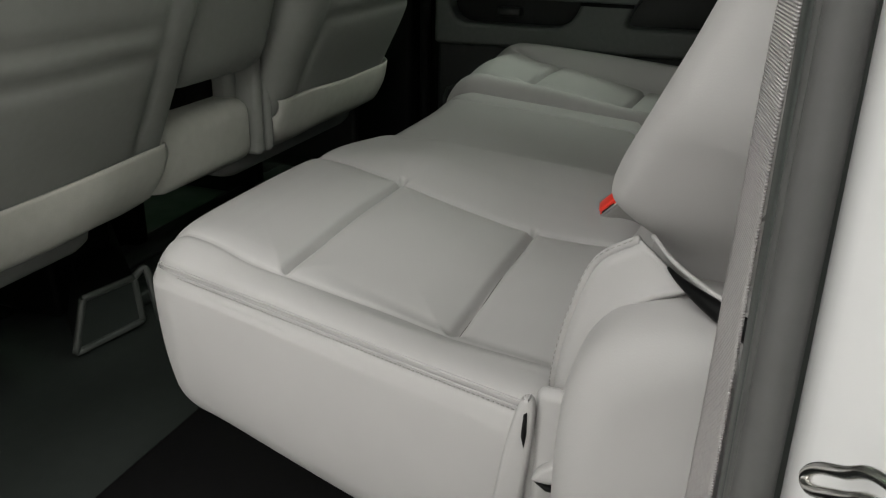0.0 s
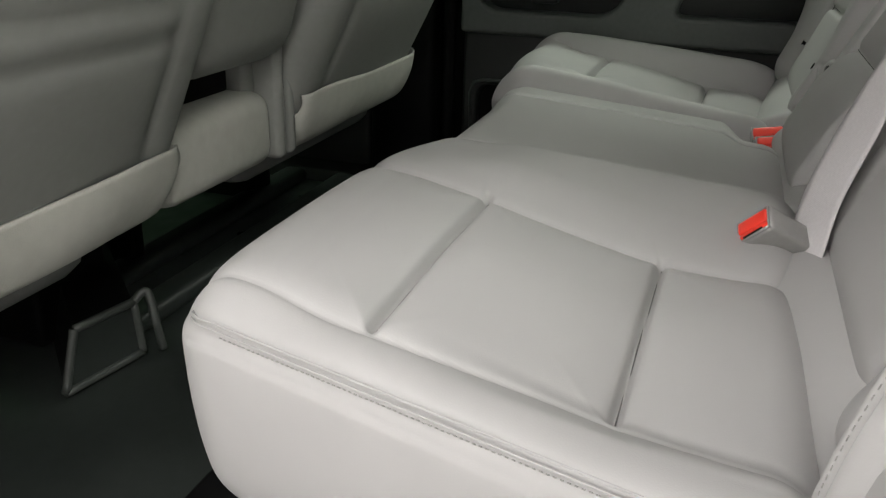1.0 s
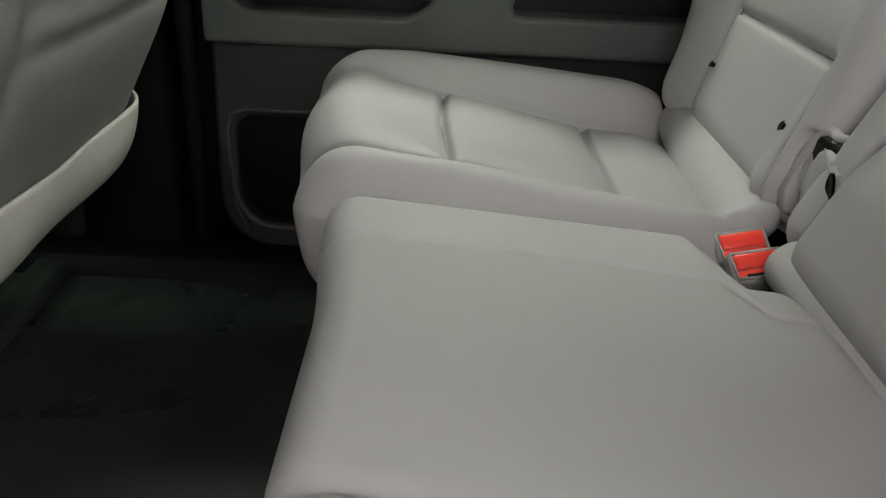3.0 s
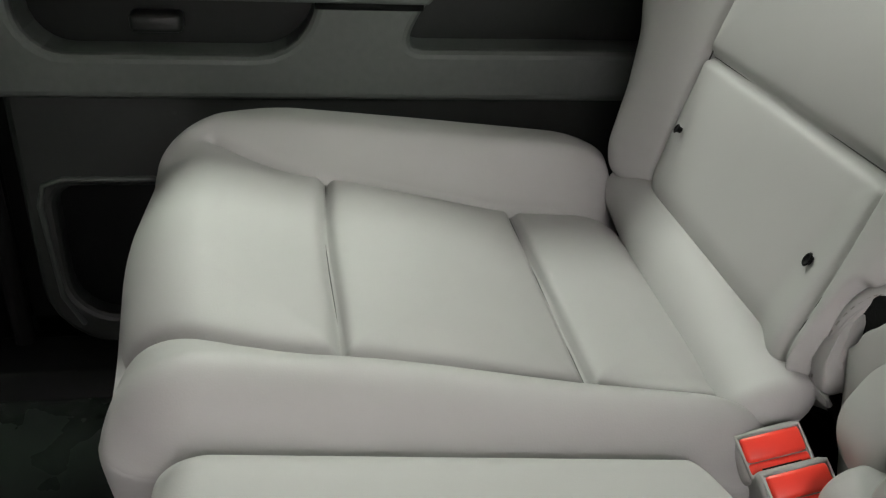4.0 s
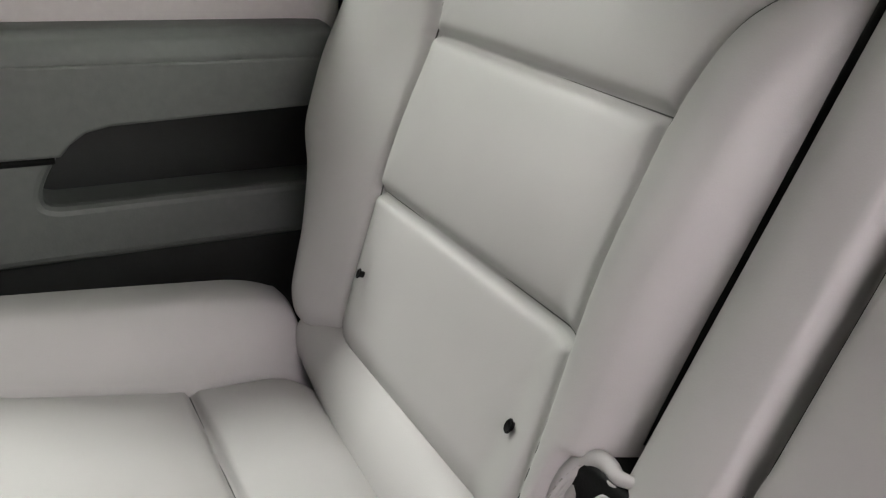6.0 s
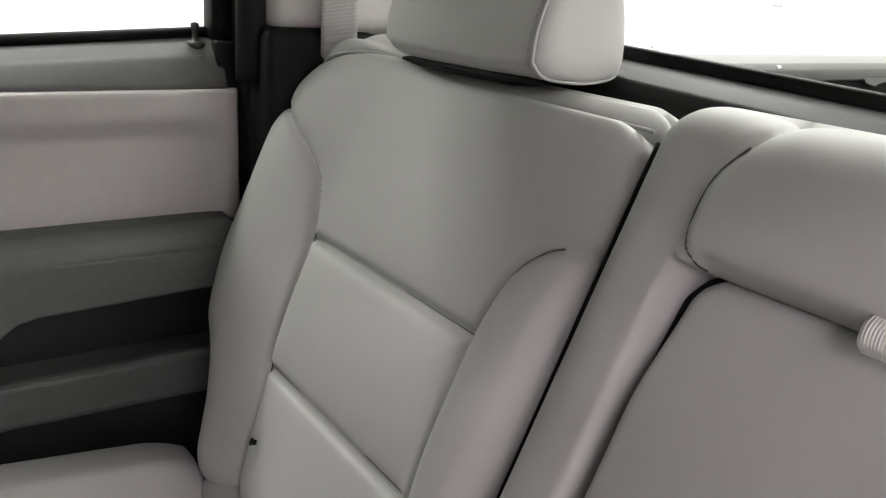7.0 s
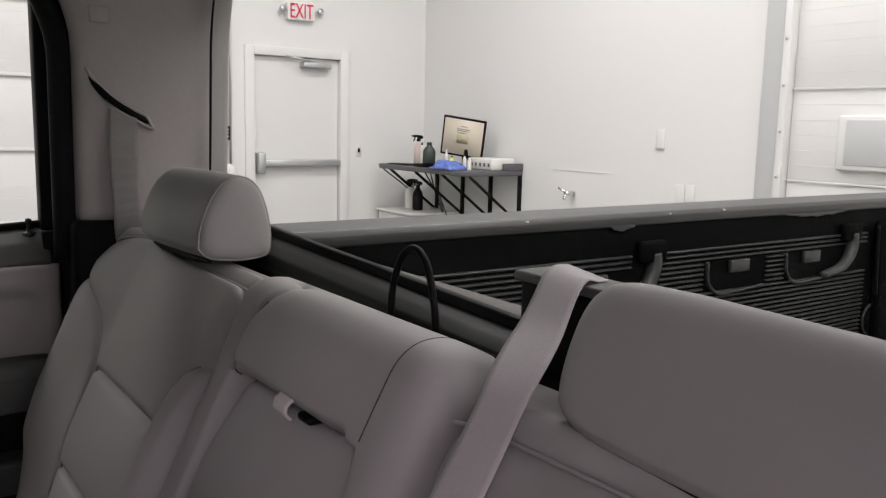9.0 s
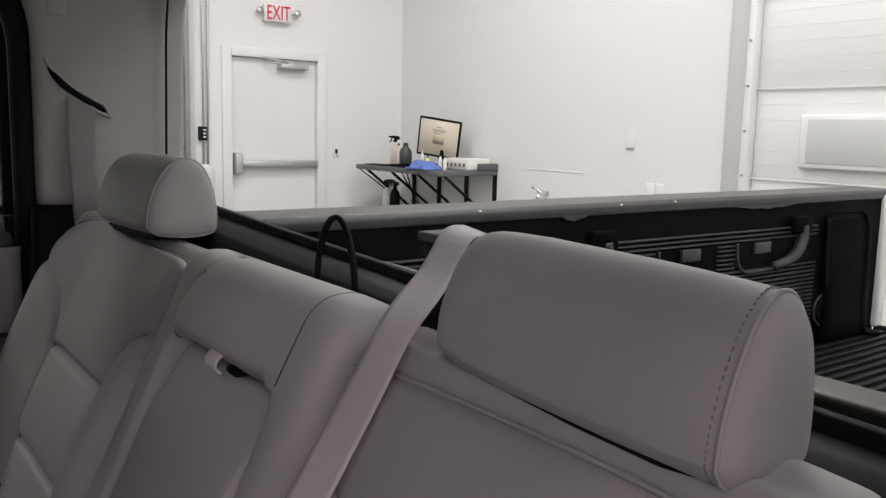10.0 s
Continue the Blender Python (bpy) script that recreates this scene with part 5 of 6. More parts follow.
# black tube painted in as the shade under the backrest's end
put("hinge_shade", *tube(gap[4:], [0.001 + 0.008 * i / 15 for i in range(16)], 8), BLACK, fill, "dark gap under the backrest")
put("piping", *tube(gap + np.array((-0.001, 0.003, 0.0105)), 0.0016, 8), LEATHER, fill)
strip = [(-0.680, -0.402, 0.435), (-0.684, -0.404, 0.463), (-0.686, -0.412, 0.505), (-0.686, -0.426, 0.545), (-0.690, -0.452, 0.566)]
right = smooth_line([(-0.703, -0.408, 0.425), (-0.704, -0.416, 0.462), (-0.706, -0.432, 0.500), (-0.708, -0.456, 0.528), (-0.712, -0.486, 0.545)], 30)
left = smooth_line(strip, 30)
V = np.concatenate([left + (right - left) * k + np.array((0, -0.006, -0.004)) * math.sin(math.pi * k) for k in np.linspace(0, 1, 7)])
F = [(i * 30 + j, i * 30 + j + 1, (i + 1) * 30 + j + 1, (i + 1) * 30 + j) for i in range(6) for j in range(29)]
fl = put("edge_flap", V, F, LEATHER, fill, "folded leather edge")
so = fl.modifiers.new("thick", "SOLIDIFY")
so.thickness, so.offset = 0.004, 0
put("piping", *tube(left + np.array((0.001, 0.001, 0.0)), 0.0036, 8), LEATHER, fill, "rolled leather edge")
line = smooth_line(strip, 61) + np.array((-0.004, 0.0035, 0.002))
put("stitching", *join(*[tube(line[i:i + 2], 0.0004, 4) for i in range(0, 60, 2)]), THREAD, fill, "row of grey stitches")
put("loop_tab", *prism([(-0.385, 0.446), (-0.389, 0.449), (-0.394, 0.448), (-0.396, 0.440), (-0.3945, 0.41), (-0.3925, 0.385), (-0.389, 0.345), (-0.366, 0.340), (-0.373, 0.39), (-0.3795, 0.425)], -0.716, -0.706, "x", 0.0035, 3), LEATHER, fill, "folded leather pull tab")
put("tab_opening", *prism([(-0.3885, 0.436), (-0.391, 0.438), (-0.3915, 0.42), (-0.390, 0.408), (-0.3875, 0.418)], -0.7168, -0.712, "x", 0.0003, 1), BLACK, fill, "dark slit in the tab")
V, F = rbox((-0.709, -0.426, 0.30), (-0.694, -0.394, 0.452), 0.007, 4)
put("tab_backing", V, F, LEATHER, fill, "pale cloth behind the tab")
put("tab_fold", *prism([(-0.396, 0.383), (-0.403, 0.394), (-0.412, 0.400), (-0.424, 0.401), (-0.424, 0.389), (-0.410, 0.383)], -0.719, -0.705, "x", 0.003, 3), LEATHER, fill, "folded pale tongue")
# shade under the folded tongue, drawn as a thin black tube
put("tab_shade", *tube([(-0.712, -0.398, 0.3805), (-0.713, -0.408, 0.377), (-0.713, -0.424, 0.378)], [0.0008, 0.0028, 0.003], 8), BLACK, fill, "dark gap under the tongue")
striker = thing("door_striker", "chrome door striker loop on the white jamb", "door striker", (-1.0, -0.56, 0.59))
put("loop", *tube(smooth_line([(-1.0504, -0.552, 0.6471), (-1.0304, -0.54, 0.6471), (-1.0195, -0.5345, 0.6397), (-1.0081, -0.5309, 0.6321), (-1.0023, -0.5291, 0.6262), (-1.0028, -0.5293, 0.6236), (-1.0078, -0.5308, 0.625), (-1.0219, -0.5353, 0.6346), (-1.0329, -0.5408, 0.6417), (-1.0529, -0.5528, 0.6417)], 60), 0.0017, 12), CHROME, striker)
V, F = rbox((-0.003, -0.012, -0.012), (0.003, 0.012, 0.012), 0.002)
put("base_plate", *move((V, F), pose(-1.0500, -0.5560, 0.6444, 0, 0, 107)), CHROME, striker)

# cable loop on the rear sill
loop = thing("cable_loop", "black rubber cable loop behind the backrest", "cable", (0.08, -0.77, 0.95))
put("cable", *tube(smooth_line([(0.066, -0.742, 0.85), (0.065, -0.744, 0.91), (0.061, -0.746, 0.942), (0.046, -0.748, 0.972), (0.025, -0.75, 0.981), (0.004, -0.75, 0.968), (-0.008, -0.75, 0.942), (-0.015, -0.75, 0.91), (-0.017, -0.75, 0.85)], 40), 0.0042, 8), BLACK, loop)

# floor: black sheet for the shaded recess under the seat, brackets and track bars
shade_ob = thing("floor_shade", "black sheet for the shaded floor recess under the rear seat", "floor mat", (-0.4, 0.1, 0.05))
put("mat", *rbox((-0.88, -0.30, 0.05), (-0.12, 0.198, 0.064), 0.006), RUBBER, shade_ob)
brk = thing("floor_step", "black rubber floor step with highlit shiny edges under the seat", "floor step", (-0.15, 0.50, 0.06))
lo, hi = [(-0.249, 0.482, 0.062), (-0.109, 0.458, 0.062)], [(-0.222, 0.477, 0.151), (-0.117, 0.459, 0.150)]
back = Vector((0.30, 0.32, 0.0))
V = [Vector(p) for p in lo + hi] + [Vector(p) + back for p in lo + hi]
put("riser", np.array(V)[:4], [(0, 1, 3, 2), (2, 3, 7, 6), (0, 2, 6, 4), (1, 5, 7, 3), (5, 4, 6, 7)][:1], FLOOR, brk, "", False)
put("step_body", np.array(V) + np.array((0, 0.001, -0.001)), [(2, 3, 7, 6), (0, 2, 6, 4), (1, 5, 7, 3), (5, 4, 6, 7)], BLACK, brk, "", False)
# edge tubes carry the step's highlights as a paler colour
for pts in ((lo[0], hi[0]), (lo[0], lo[1]), (hi[0], hi[1]), (lo[1], hi[1])):
    put("edge", *tube(smooth_line([pts[0], tuple((Vector(pts[0]) + Vector(pts[1])) / 2), pts[1]], 8), 0.0065, 10), EDGE, brk, "worn rubber edge")
put("edge", *tube(smooth_line([hi[1], (-0.099, 0.447, 0.162), (-0.102, 0.433, 0.112), (-0.089, 0.436, 0.062)], 16), 0.0065, 10), EDGE, brk, "worn rubber edge")
for y in (0.50, 0.64):
    put("rib", *rbox((-0.10, y, 0.05), (0.80, y + 0.06, 0.085), 0.014, 3), FLOOR, brk, "raised rubber rib")

# ---------------------------------------------------------------- pickup bed
bed = thing("pickup_bed", "black lined pickup bed with grey rail caps", "pickup bed", (0, -2.3, 0.3))
put("bed_floor", *rbox((-0.92, -3.80, 0.24), (0.92, -0.98, 0.29), 0.004), LINER, bed)
for sx in (1, -1):
    a, b = sorted((sx * 0.90, sx * 0.96))
    put("side_wall", *rbox((a, -3.80, 0.28), (b, -0.98, 0.852), 0.004), LINER, bed)
    poly = [(sx * 0.893, 0.844), (sx * 0.893, 0.868), (sx * 0.905, 0.880), (sx * 1.04, 0.884), (sx * 1.055, 0.872), (sx * 1.055, 0.800)]
    put("rail_cap", *prism(poly, -3.82, -0.98, "y", 0.003), GREY_PAINT, bed, "scuffed grey plastic rail cap")
    a, b = sorted((sx * 0.99, sx * 1.04))
    put("outer_side", *rbox((a, -3.85, -0.05), (b, -0.98, 0.80), 0.01), WHITE_PAINT, bed, "white outer bed side")
put("front_wall", *rbox((-0.90, -1.02, 0.28), (0.90, -0.98, 0.83), 0.008), LINER, bed)
put("front_cap", *rbox((-0.90, -1.03, 0.83), (0.90, -0.97, 0.862), 0.006), BROWN, bed, "brownish front edge cap")
put("tailgate", *rbox((-0.90, -3.86, 0.26), (0.90, -3.80, 0.30), 0.008), LINER, bed)
# ribs and recesses of the far wall liner, their lit edges in a paler colour
POCKETS = ((-2.06, -1.76), (-2.67, -2.39), (-3.13, -2.80))
for k in range(27):
    z = 0.752 - 0.0156 * k
    spans = [(-2.05, -1.10), (-3.30, -2.17)]
    for i, (ya, yb) in enumerate(spans):
        cuts = [(ya, yb)]
        if z > 0.625:
            cuts = [(-1.72, yb)] if i == 0 else [(-2.79, -2.69), (-2.37, yb)]
            if z > 0.715:
                cuts = [(ya, yb)]
        for a, b in cuts:
            put("liner_rib", *rbox((0.888, a, z), (0.902, b, z + 0.0075), 0.003, 1), LINER_RIB, bed)
for ya, yb in POCKETS:
    put("pocket_ledge", *tube(smooth_line([(0.888, ya, 0.620), (0.888, (ya + yb) / 2, 0.612), (0.888, yb - 0.05, 0.612), (0.888, yb, 0.650), (0.888, yb + 0.01, 0.715)], 30), 0.006, 6), LINER_RIB, bed, "moulded ledge of a tie-down pocket")
for y0 in (-1.95, -2.59, -2.99):
    put("tie_pocket", *rbox((0.884, y0, 0.672), (0.90, y0 + 0.095, 0.714), 0.004), GREY_PAINT, bed, "grey plate in a tie-down pocket")
for y0 in (-2.12, -3.17):
    put("stake_post", *rbox((0.868, y0 - 0.055, 0.735), (0.90, y0 + 0.055, 0.80), 0.012, 3), LINER, bed)
    put("brace_arm", *tube(smooth_line([(0.888, y0 - 0.01, 0.76), (0.882, y0 - 0.01, 0.72), (0.880, y0 + 0.015, 0.672), (0.880, y0 + 0.07, 0.640), (0.885, y0 + 0.16, 0.622)], 24), [0.026 - 0.010 * i / 23 for i in range(24)], 10), LINER_RIB, bed, "curved black moulded arm")
put("wheel_arch", *prism([(-2.30, 0.28), (-2.34, 0.42), (-2.44, 0.50), (-2.72, 0.50), (-2.86, 0.40), (-2.92, 0.28)], 0.74, 0.90, "x", 0.02, 3), LINER, bed, "moulded wheel arch")
turns = np.linspace(0, 2 * math.pi, 28)[:-1]
ring = [(0.884, -3.366 + 0.064 * math.cos(w), 0.424 + 0.060 * math.sin(w)) for w in turns]
put("tie_ring", *tube(ring, 0.0045, 8, True), LINER_RIB, bed, "moulded rim of a round recess")
put("recess_cover", *prism([(p[1], p[2]) for p in ring], 0.880, 0.902, "x", 0.003), LINER, bed, "black round cover")
for k in range(34):
    x = -0.82 + 0.05 * k
    put("floor_rib", *rbox((x, -3.78, 0.288), (x + 0.026, -1.05, 0.298), 0.004, 1), BLACK, bed)
put("corner_moulding", *prism([(0.90, 0.29), (0.850, 0.30), (0.845, 0.36), (0.862, 0.55), (0.872, 0.79), (0.90, 0.80)], -3.66, -3.35, "y", 0.02, 3), LINER, bed)
# tubes added along the corner moulding to give its soft highlight
put("corner_edge", *tube(smooth_line([(0.872, -3.60, 0.80), (0.870, -3.635, 0.72), (0.862, -3.63, 0.56), (0.852, -3.61, 0.40), (0.846, -3.62, 0.32), (0.830, -3.70, 0.297)], 40), [0.010 + 0.006 * i / 39 for i in range(40)], 10), BLACK, bed, "worn swept edge of the corner moulding")
put("corner_edge", *tube(smooth_line([(0.878, -3.345, 0.78), (0.876, -3.348, 0.66), (0.870, -3.352, 0.52)], 24), 0.008, 8), BLACK, bed, "worn edge of the corner moulding")
put("tail_post", *rbox((0.875, -3.84, 0.30), (1.03, -3.78, 0.86), 0.015), WHITE_PAINT, bed, "white tail post")

for y, z, w, h in ((-1.654, 0.874, 0.006, 0.006), (-2.449, 0.874, 0.007, 0.006), (-2.20, 0.872, 0.004, 0.005)):
    put("scuff", *prism([(y - w, z), (y - 0.3 * w, z + 0.4 * h), (y + w, z + 0.2 * h), (y + 0.5 * w, z - 0.5 * h), (y - 0.6 * w, z - 0.4 * h)], 0.8905, 0.894, "x"), CLEAR, bed, "white scuff in the rail cap", False)
random.seed(9)
for y0, y1 in ((-3.14, -2.76), (-2.05, -1.95)):
    n = 12
    edge = [(y0 + (y1 - y0) * k / n, 0.846 - 0.016 * math.sin(math.pi * k / n) ** 0.5 * random.uniform(0.5, 1.0)) for k in range(n + 1)]
    put("peeled_edge", *prism([(y0, 0.848)] + edge[1:-1] + [(y1, 0.848)], 0.8870, 0.8895, "x"), GREY_PAINT, bed, "peeling grey edge under the rail cap", False)

# ---------------------------------------------------------------- workshop
XA, YB, GZ, CZ = 6.45, -5.02, -0.35, 4.25
g = put("ground", *rbox((-6.3, -5.4, GZ - 0.1), (6.9, 8.3, GZ), 0.0), CONCRETE)
tagged(g, "smooth grey concrete workshop floor", "floor", kind="structure")
c = put("ceiling", *rbox((-6.3, -5.4, CZ), (6.9, 8.3, CZ + 0.1), 0.0), WALL)
tagged(c, "plain white workshop ceiling", "ceiling", kind="structure")
# wall with the exit door and the sectional door
GD = (-2.72, 2.4)
DR = (-4.10, -3.165)
wall_a = thing("wall_east", "white painted workshop wall with exit door", "wall", (XA, 0, 1), kind="structure")
DT = 1.735
put("wall_panel", *rbox((XA, -5.3, GZ), (XA + 0.2, DR[0], CZ), 0.0), WALL, wall_a, smooth=False)
put("wall_panel", *rbox((XA, DR[1], GZ), (XA + 0.2, GD[0], CZ), 0.0), WALL, wall_a, smooth=False)
put("wall_panel", *rbox((XA, DR[0], DT), (XA + 0.2, DR[1], CZ), 0.0), WALL, wall_a, smooth=False)
put("wall_panel", *rbox((XA, GD[0], 3.1), (XA + 0.2, GD[1], CZ), 0.0), WALL, wall_a, smooth=False)
put("wall_panel", *rbox((XA, GD[1], GZ), (XA + 0.2, 8.3, CZ), 0.0), WALL, wall_a, smooth=False)
wall_b = thing("wall_south", "white painted workshop wall behind the bench", "wall", (3, YB, 1), kind="structure")
put("wall_panel", *rbox((2.42, YB - 0.2, GZ), (XA, YB, CZ), 0.0), WALL, wall_b, smooth=False)
put("wall_panel", *rbox((-2.6, YB - 0.2, 3.1), (2.42, YB, CZ), 0.0), WALL, wall_b, smooth=False)
put("wall_panel", *rbox((-6.3, YB - 0.2, GZ), (-2.6, YB, CZ), 0.0), WALL, wall_b, smooth=False)
w = put("wall_west", *rbox((-6.3, -5.02, GZ), (-6.1, 8.3, CZ), 0.0), WALL, smooth=False)
tagged(w, "plain white workshop wall", "wall", kind="structure")
w = put("wall_north", *rbox((-6.1, 8.1, GZ), (XA, 8.3, CZ), 0.0), WALL, smooth=False)
tagged(w, "plain white workshop wall", "wall", kind="structure")

# exit door
d1 = thing("door_1", "white steel exit door with panic bar, closed", "door", (XA, -3.63, GZ), kind="structure")
put("leaf", *rbox((XA + 0.03, DR[0] + 0.045, GZ), (XA + 0.075, DR[1] - 0.045, DT - 0.05), 0.003), DOORPAINT, d1, smooth=False)
for a, b, z0, z1 in ((DR[0] - 0.05, DR[0] + 0.04, GZ, DT + 0.035), (DR[1] - 0.04, DR[1] + 0.05, GZ, DT + 0.035), (DR[0] + 0.04, DR[1] - 0.04, DT - 0.045, DT + 0.035)):
    put("frame", *rbox((XA - 0.025, a, z0), (XA + 0.10, b, z1), 0.005), DOORPAINT, d1)
put("panic_bar", *rbox((XA - 0.05, DR[0] + 0.05, 0.70), (XA - 0.005, DR[1] - 0.12, 0.765), 0.01), GALV, d1, "steel panic bar")
put("latch_case", *rbox((XA - 0.07, DR[1] - 0.125, 0.64), (XA + 0.03, DR[1] - 0.055, 0.83), 0.012), GALV, d1, "steel latch case")
put("closer_body", *rbox((XA - 0.06, -3.95, 1.60), (XA + 0.03, -3.66, 1.65), 0.008), GALV, d1, "grey door closer")
put("closer_arm", *tube([(XA - 0.035, -3.75, 1.655), (XA - 0.10, -3.62, 1.668), (XA - 0.025, -3.50, 1.69)], 0.010, 8), GALV, d1)
sign = thing("exit_sign", "white exit sign with red letters and two lamp heads", "exit sign", (XA - 0.04, -3.64, 2.08))
put("box", *rbox((XA - 0.06, -3.775, 2.01), (XA - 0.001, -3.505, 2.165), 0.012), DOORPAINT, sign)
for y in (-3.83, -3.46):
    s = 1 if y > -3.6 else -1
    put("lamp_head", *move(lathe([(0.012, -0.03), (0.026, -0.01), (0.03, 0.02), (0.026, 0.026)], 14), pose(XA - 0.05, y, 2.10, 0, -80, 0)), GALV, sign, "small emergency lamp head")
    put("lamp_arm", *tube([(XA - 0.04, y - s * 0.06, 2.09), (XA - 0.045, y, 2.10)], 0.007, 8), GALV, sign)
fc = bpy.data.curves.new("letters", "FONT")
fc.body, fc.size, fc.extrude, fc.align_x, fc.align_y = "EXIT", 0.145, 0.002, "CENTER", "CENTER"
fc.materials.append(SIGNRED)
tx = new("letters", fc)
tx.parent = sign
tx.matrix_parent_inverse = Matrix()
tx.matrix_local = Matrix.Translation(Vector((XA - 0.064, -3.64, 2.085)) - Vector(sign.location)) @ pose(0, 0, 0, 90, 0, -90) @ Matrix.Diagonal((0.78, 1.25, 1, 1))
tx["label"] = "red block letters"


# sectional door: panels, hinges, tracks
def sectional(name, label, axis, at, lo, hi, z0, z1, h, inward):
    ob = thing(name, label, "garage door", (at, 0, 0) if axis == "x" else (0, at, 0), kind="structure")

    def bx(a, b, u0, u1, za, zb, r=0.006):
        p, q = sorted((at + inward * a, at + inward * b))
        return rbox((p, u0, za), (q, u1, zb), r) if axis == "x" else rbox((u0, p, za), (u1, q, zb), r)
    z = z0
    while z < z1 - 0.05:
        put("panel", *bx(-0.05, -0.01, lo, hi, z + 0.004, min(z + h, z1) - 0.004), PANEL, ob)
        for k in (0.17, 0.33, 0.50, 0.66, 0.83):
            put("panel_groove", *bx(-0.012, -0.0090, lo, hi, z + h * k - 0.002, z + h * k + 0.002, 0.001), PANEL, ob)
        z += h
    return ob, bx


gd, bx = sectional("garage_door", "white sectional garage door with hinges, closed", "x", XA, GD[0] + 0.05, GD[1], 0.287 - 0.565, 3.1, 0.565, -1)
for i in range(6):
    z = 0.287 - 0.565 + 0.565 * i
    put("joint_strip", *bx(0.0, 0.02, GD[0] + 0.05, GD[1], z - 0.012, z + 0.016), PANEL, gd)
    for y in (-2.45, -1.48, -0.3, 0.9):
        pl = [(y - 0.05, z + 0.012), (y + 0.05, z + 0.012), (y + 0.045, z + 0.07), (y + 0.012, z + 0.135), (y - 0.012, z + 0.135), (y - 0.045, z + 0.07)]
        put("hinge", *prism(pl, XA - 0.03, XA + 0.008, "x", 0.004), GALV, gd, "galvanised hinge plate")
    put("roller_arm", *tube([(XA - 0.03, -2.48, z + 0.03), (XA - 0.06, -2.78, z + 0.03)], 0.014, 8), GALV_DK, gd)
    put("roller_bracket", *rbox((XA - 0.05, -2.62, z - 0.03), (XA - 0.01, -2.52, z + 0.10), 0.006), GALV, gd)
put("track", *rbox((XA - 0.09, -2.80, GZ), (XA - 0.02, -2.76, 3.2), 0.006), GALV_DK, gd, "galvanised vertical track")
put("track_angle", *rbox((XA - 0.05, -2.86, GZ), (XA, -2.81, 3.2), 0.004), COLUMN, gd)
for y in (-2.945, -2.985):
    cd = thing("conduit", "thin grey conduit running up the wall", "conduit", (XA, y, 1), "conduits")
    put("pipe", *tube([(XA - 0.02, y + 0.01, 0.55), (XA - 0.02, y, 1.6), (XA - 0.02, y - (0.04 if y < -2.96 else 0.0), CZ)], 0.010, 8), GALV, cd)
bxs = thing("control_box", "black push-button control box on the wall", "control box", (XA, -2.93, 1.0))
put("case", *rbox((XA - 0.05, -2.965, 0.94), (XA, -2.895, 1.06), 0.006), BLACK, bxs)
for z in (0.97, 1.0, 1.03):
    put("button", *rbox((XA - 0.058, -2.95, z - 0.008), (XA - 0.048, -2.925, z + 0.008), 0.003), DOORPAINT, bxs)
cap = thing("wall_drum", "white plastic drum standing by the wall", "drum", (6.2, -2.85, GZ))
put("body", *lathe([(0.14, 0.0), (0.14, 1.0), (0.13, 1.06), (0.10, 1.09)], 24, (6.2, -2.80, GZ)), CLEAR, cap)
sw = thing("wall_switch", "small grey wall switch", "switch", (XA, -4.26, 0.85), "wall plates")
put("plate", *rbox((XA - 0.008, -4.295, 0.79), (XA, -4.235, 0.90), 0.003), DOORPAINT, sw)
put("toggle", *rbox((XA - 0.02, -4.275, 0.83), (XA - 0.006, -4.255, 0.87), 0.003), BLACK, sw)

gd2, bx2 = sectional("garage_door", "white sectional garage door with framed window panel, closed", "y", YB, -2.55, 2.36, -0.30, 3.1, 0.56, 1)
for i in range(6):
    z = -0.30 + 0.56 * i
    put("joint_strip", *bx2(-0.004, 0.006, -2.55, 2.36, z - 0.006, z + 0.006, 0.002), PANEL, gd2)
for x in (1.50, -0.2):
    put("window_frame", *rbox((x - 0.03, YB - 0.02, 0.90), (x + 0.53, YB + 0.03, 1.22), 0.012), PANEL, gd2, "white moulded window frame")
    put("window_pane", *rbox((x, YB + 0.024, 0.93), (x + 0.48, YB + 0.034, 1.195), 0.008), COLUMN, gd2, "frosted grey pane")
put("track", *rbox((2.36, YB - 0.02, GZ), (2.41, YB + 0.06, 3.2), 0.006), PANEL, gd2)
for z in np.arange(0.0, 3.0, 0.28):
    put("bolt", *move(lathe([(0.010, 0), (0.010, 0.006), (0.006, 0.010)], 10), pose(2.385, YB + 0.06, z, -90, 0, 0)), GALV, gd2)
col = thing("steel_column", "pale grey steel column beside the garage door", "column", (2.48, YB, 0))
put("post", *rbox((2.42, YB - 0.05, GZ), (2.56, YB + 0.03, CZ), 0.006), COLUMN, col)

# bench and what stands on it
TZ = 0.735
bench = thing("wall_bench", "dark grey steel wall bench on braced brackets", "bench", (5.5, -4.7, TZ))
put("top", *rbox((4.88, -5.02, TZ - 0.045), (6.22, -4.36, TZ), 0.006), STEEL_DK, bench)
put("end_lip", *rbox((4.875, -5.02, TZ), (4.895, -4.80, TZ + 0.06), 0.004), STEEL_DK, bench)
for x in (4.90, 5.31, 5.74, 6.17):
    put("bracket_post", *rbox((x - 0.015, -5.02, 0.20), (x + 0.015, -4.99, TZ - 0.045), 0.003), BLACK, bench)
    put("bracket_brace", *tube([(x, -4.995, 0.28), (x, -4.46, TZ - 0.05)], 0.013, 8), BLACK, bench)
mon = thing("monitor", "black flat monitor showing a pale page, leaning", "monitor", (5.36, -4.72, TZ))
tilt = Matrix.Translation((5.36, -4.72, TZ + 0.27)) @ pose(0, 0, 0, 0, 0, 40) @ pose(0, 0, 0, -10, -8, 0)


def tilted(lo, hi, r=0.0):
    return move(rbox(lo, hi, r), tilt)


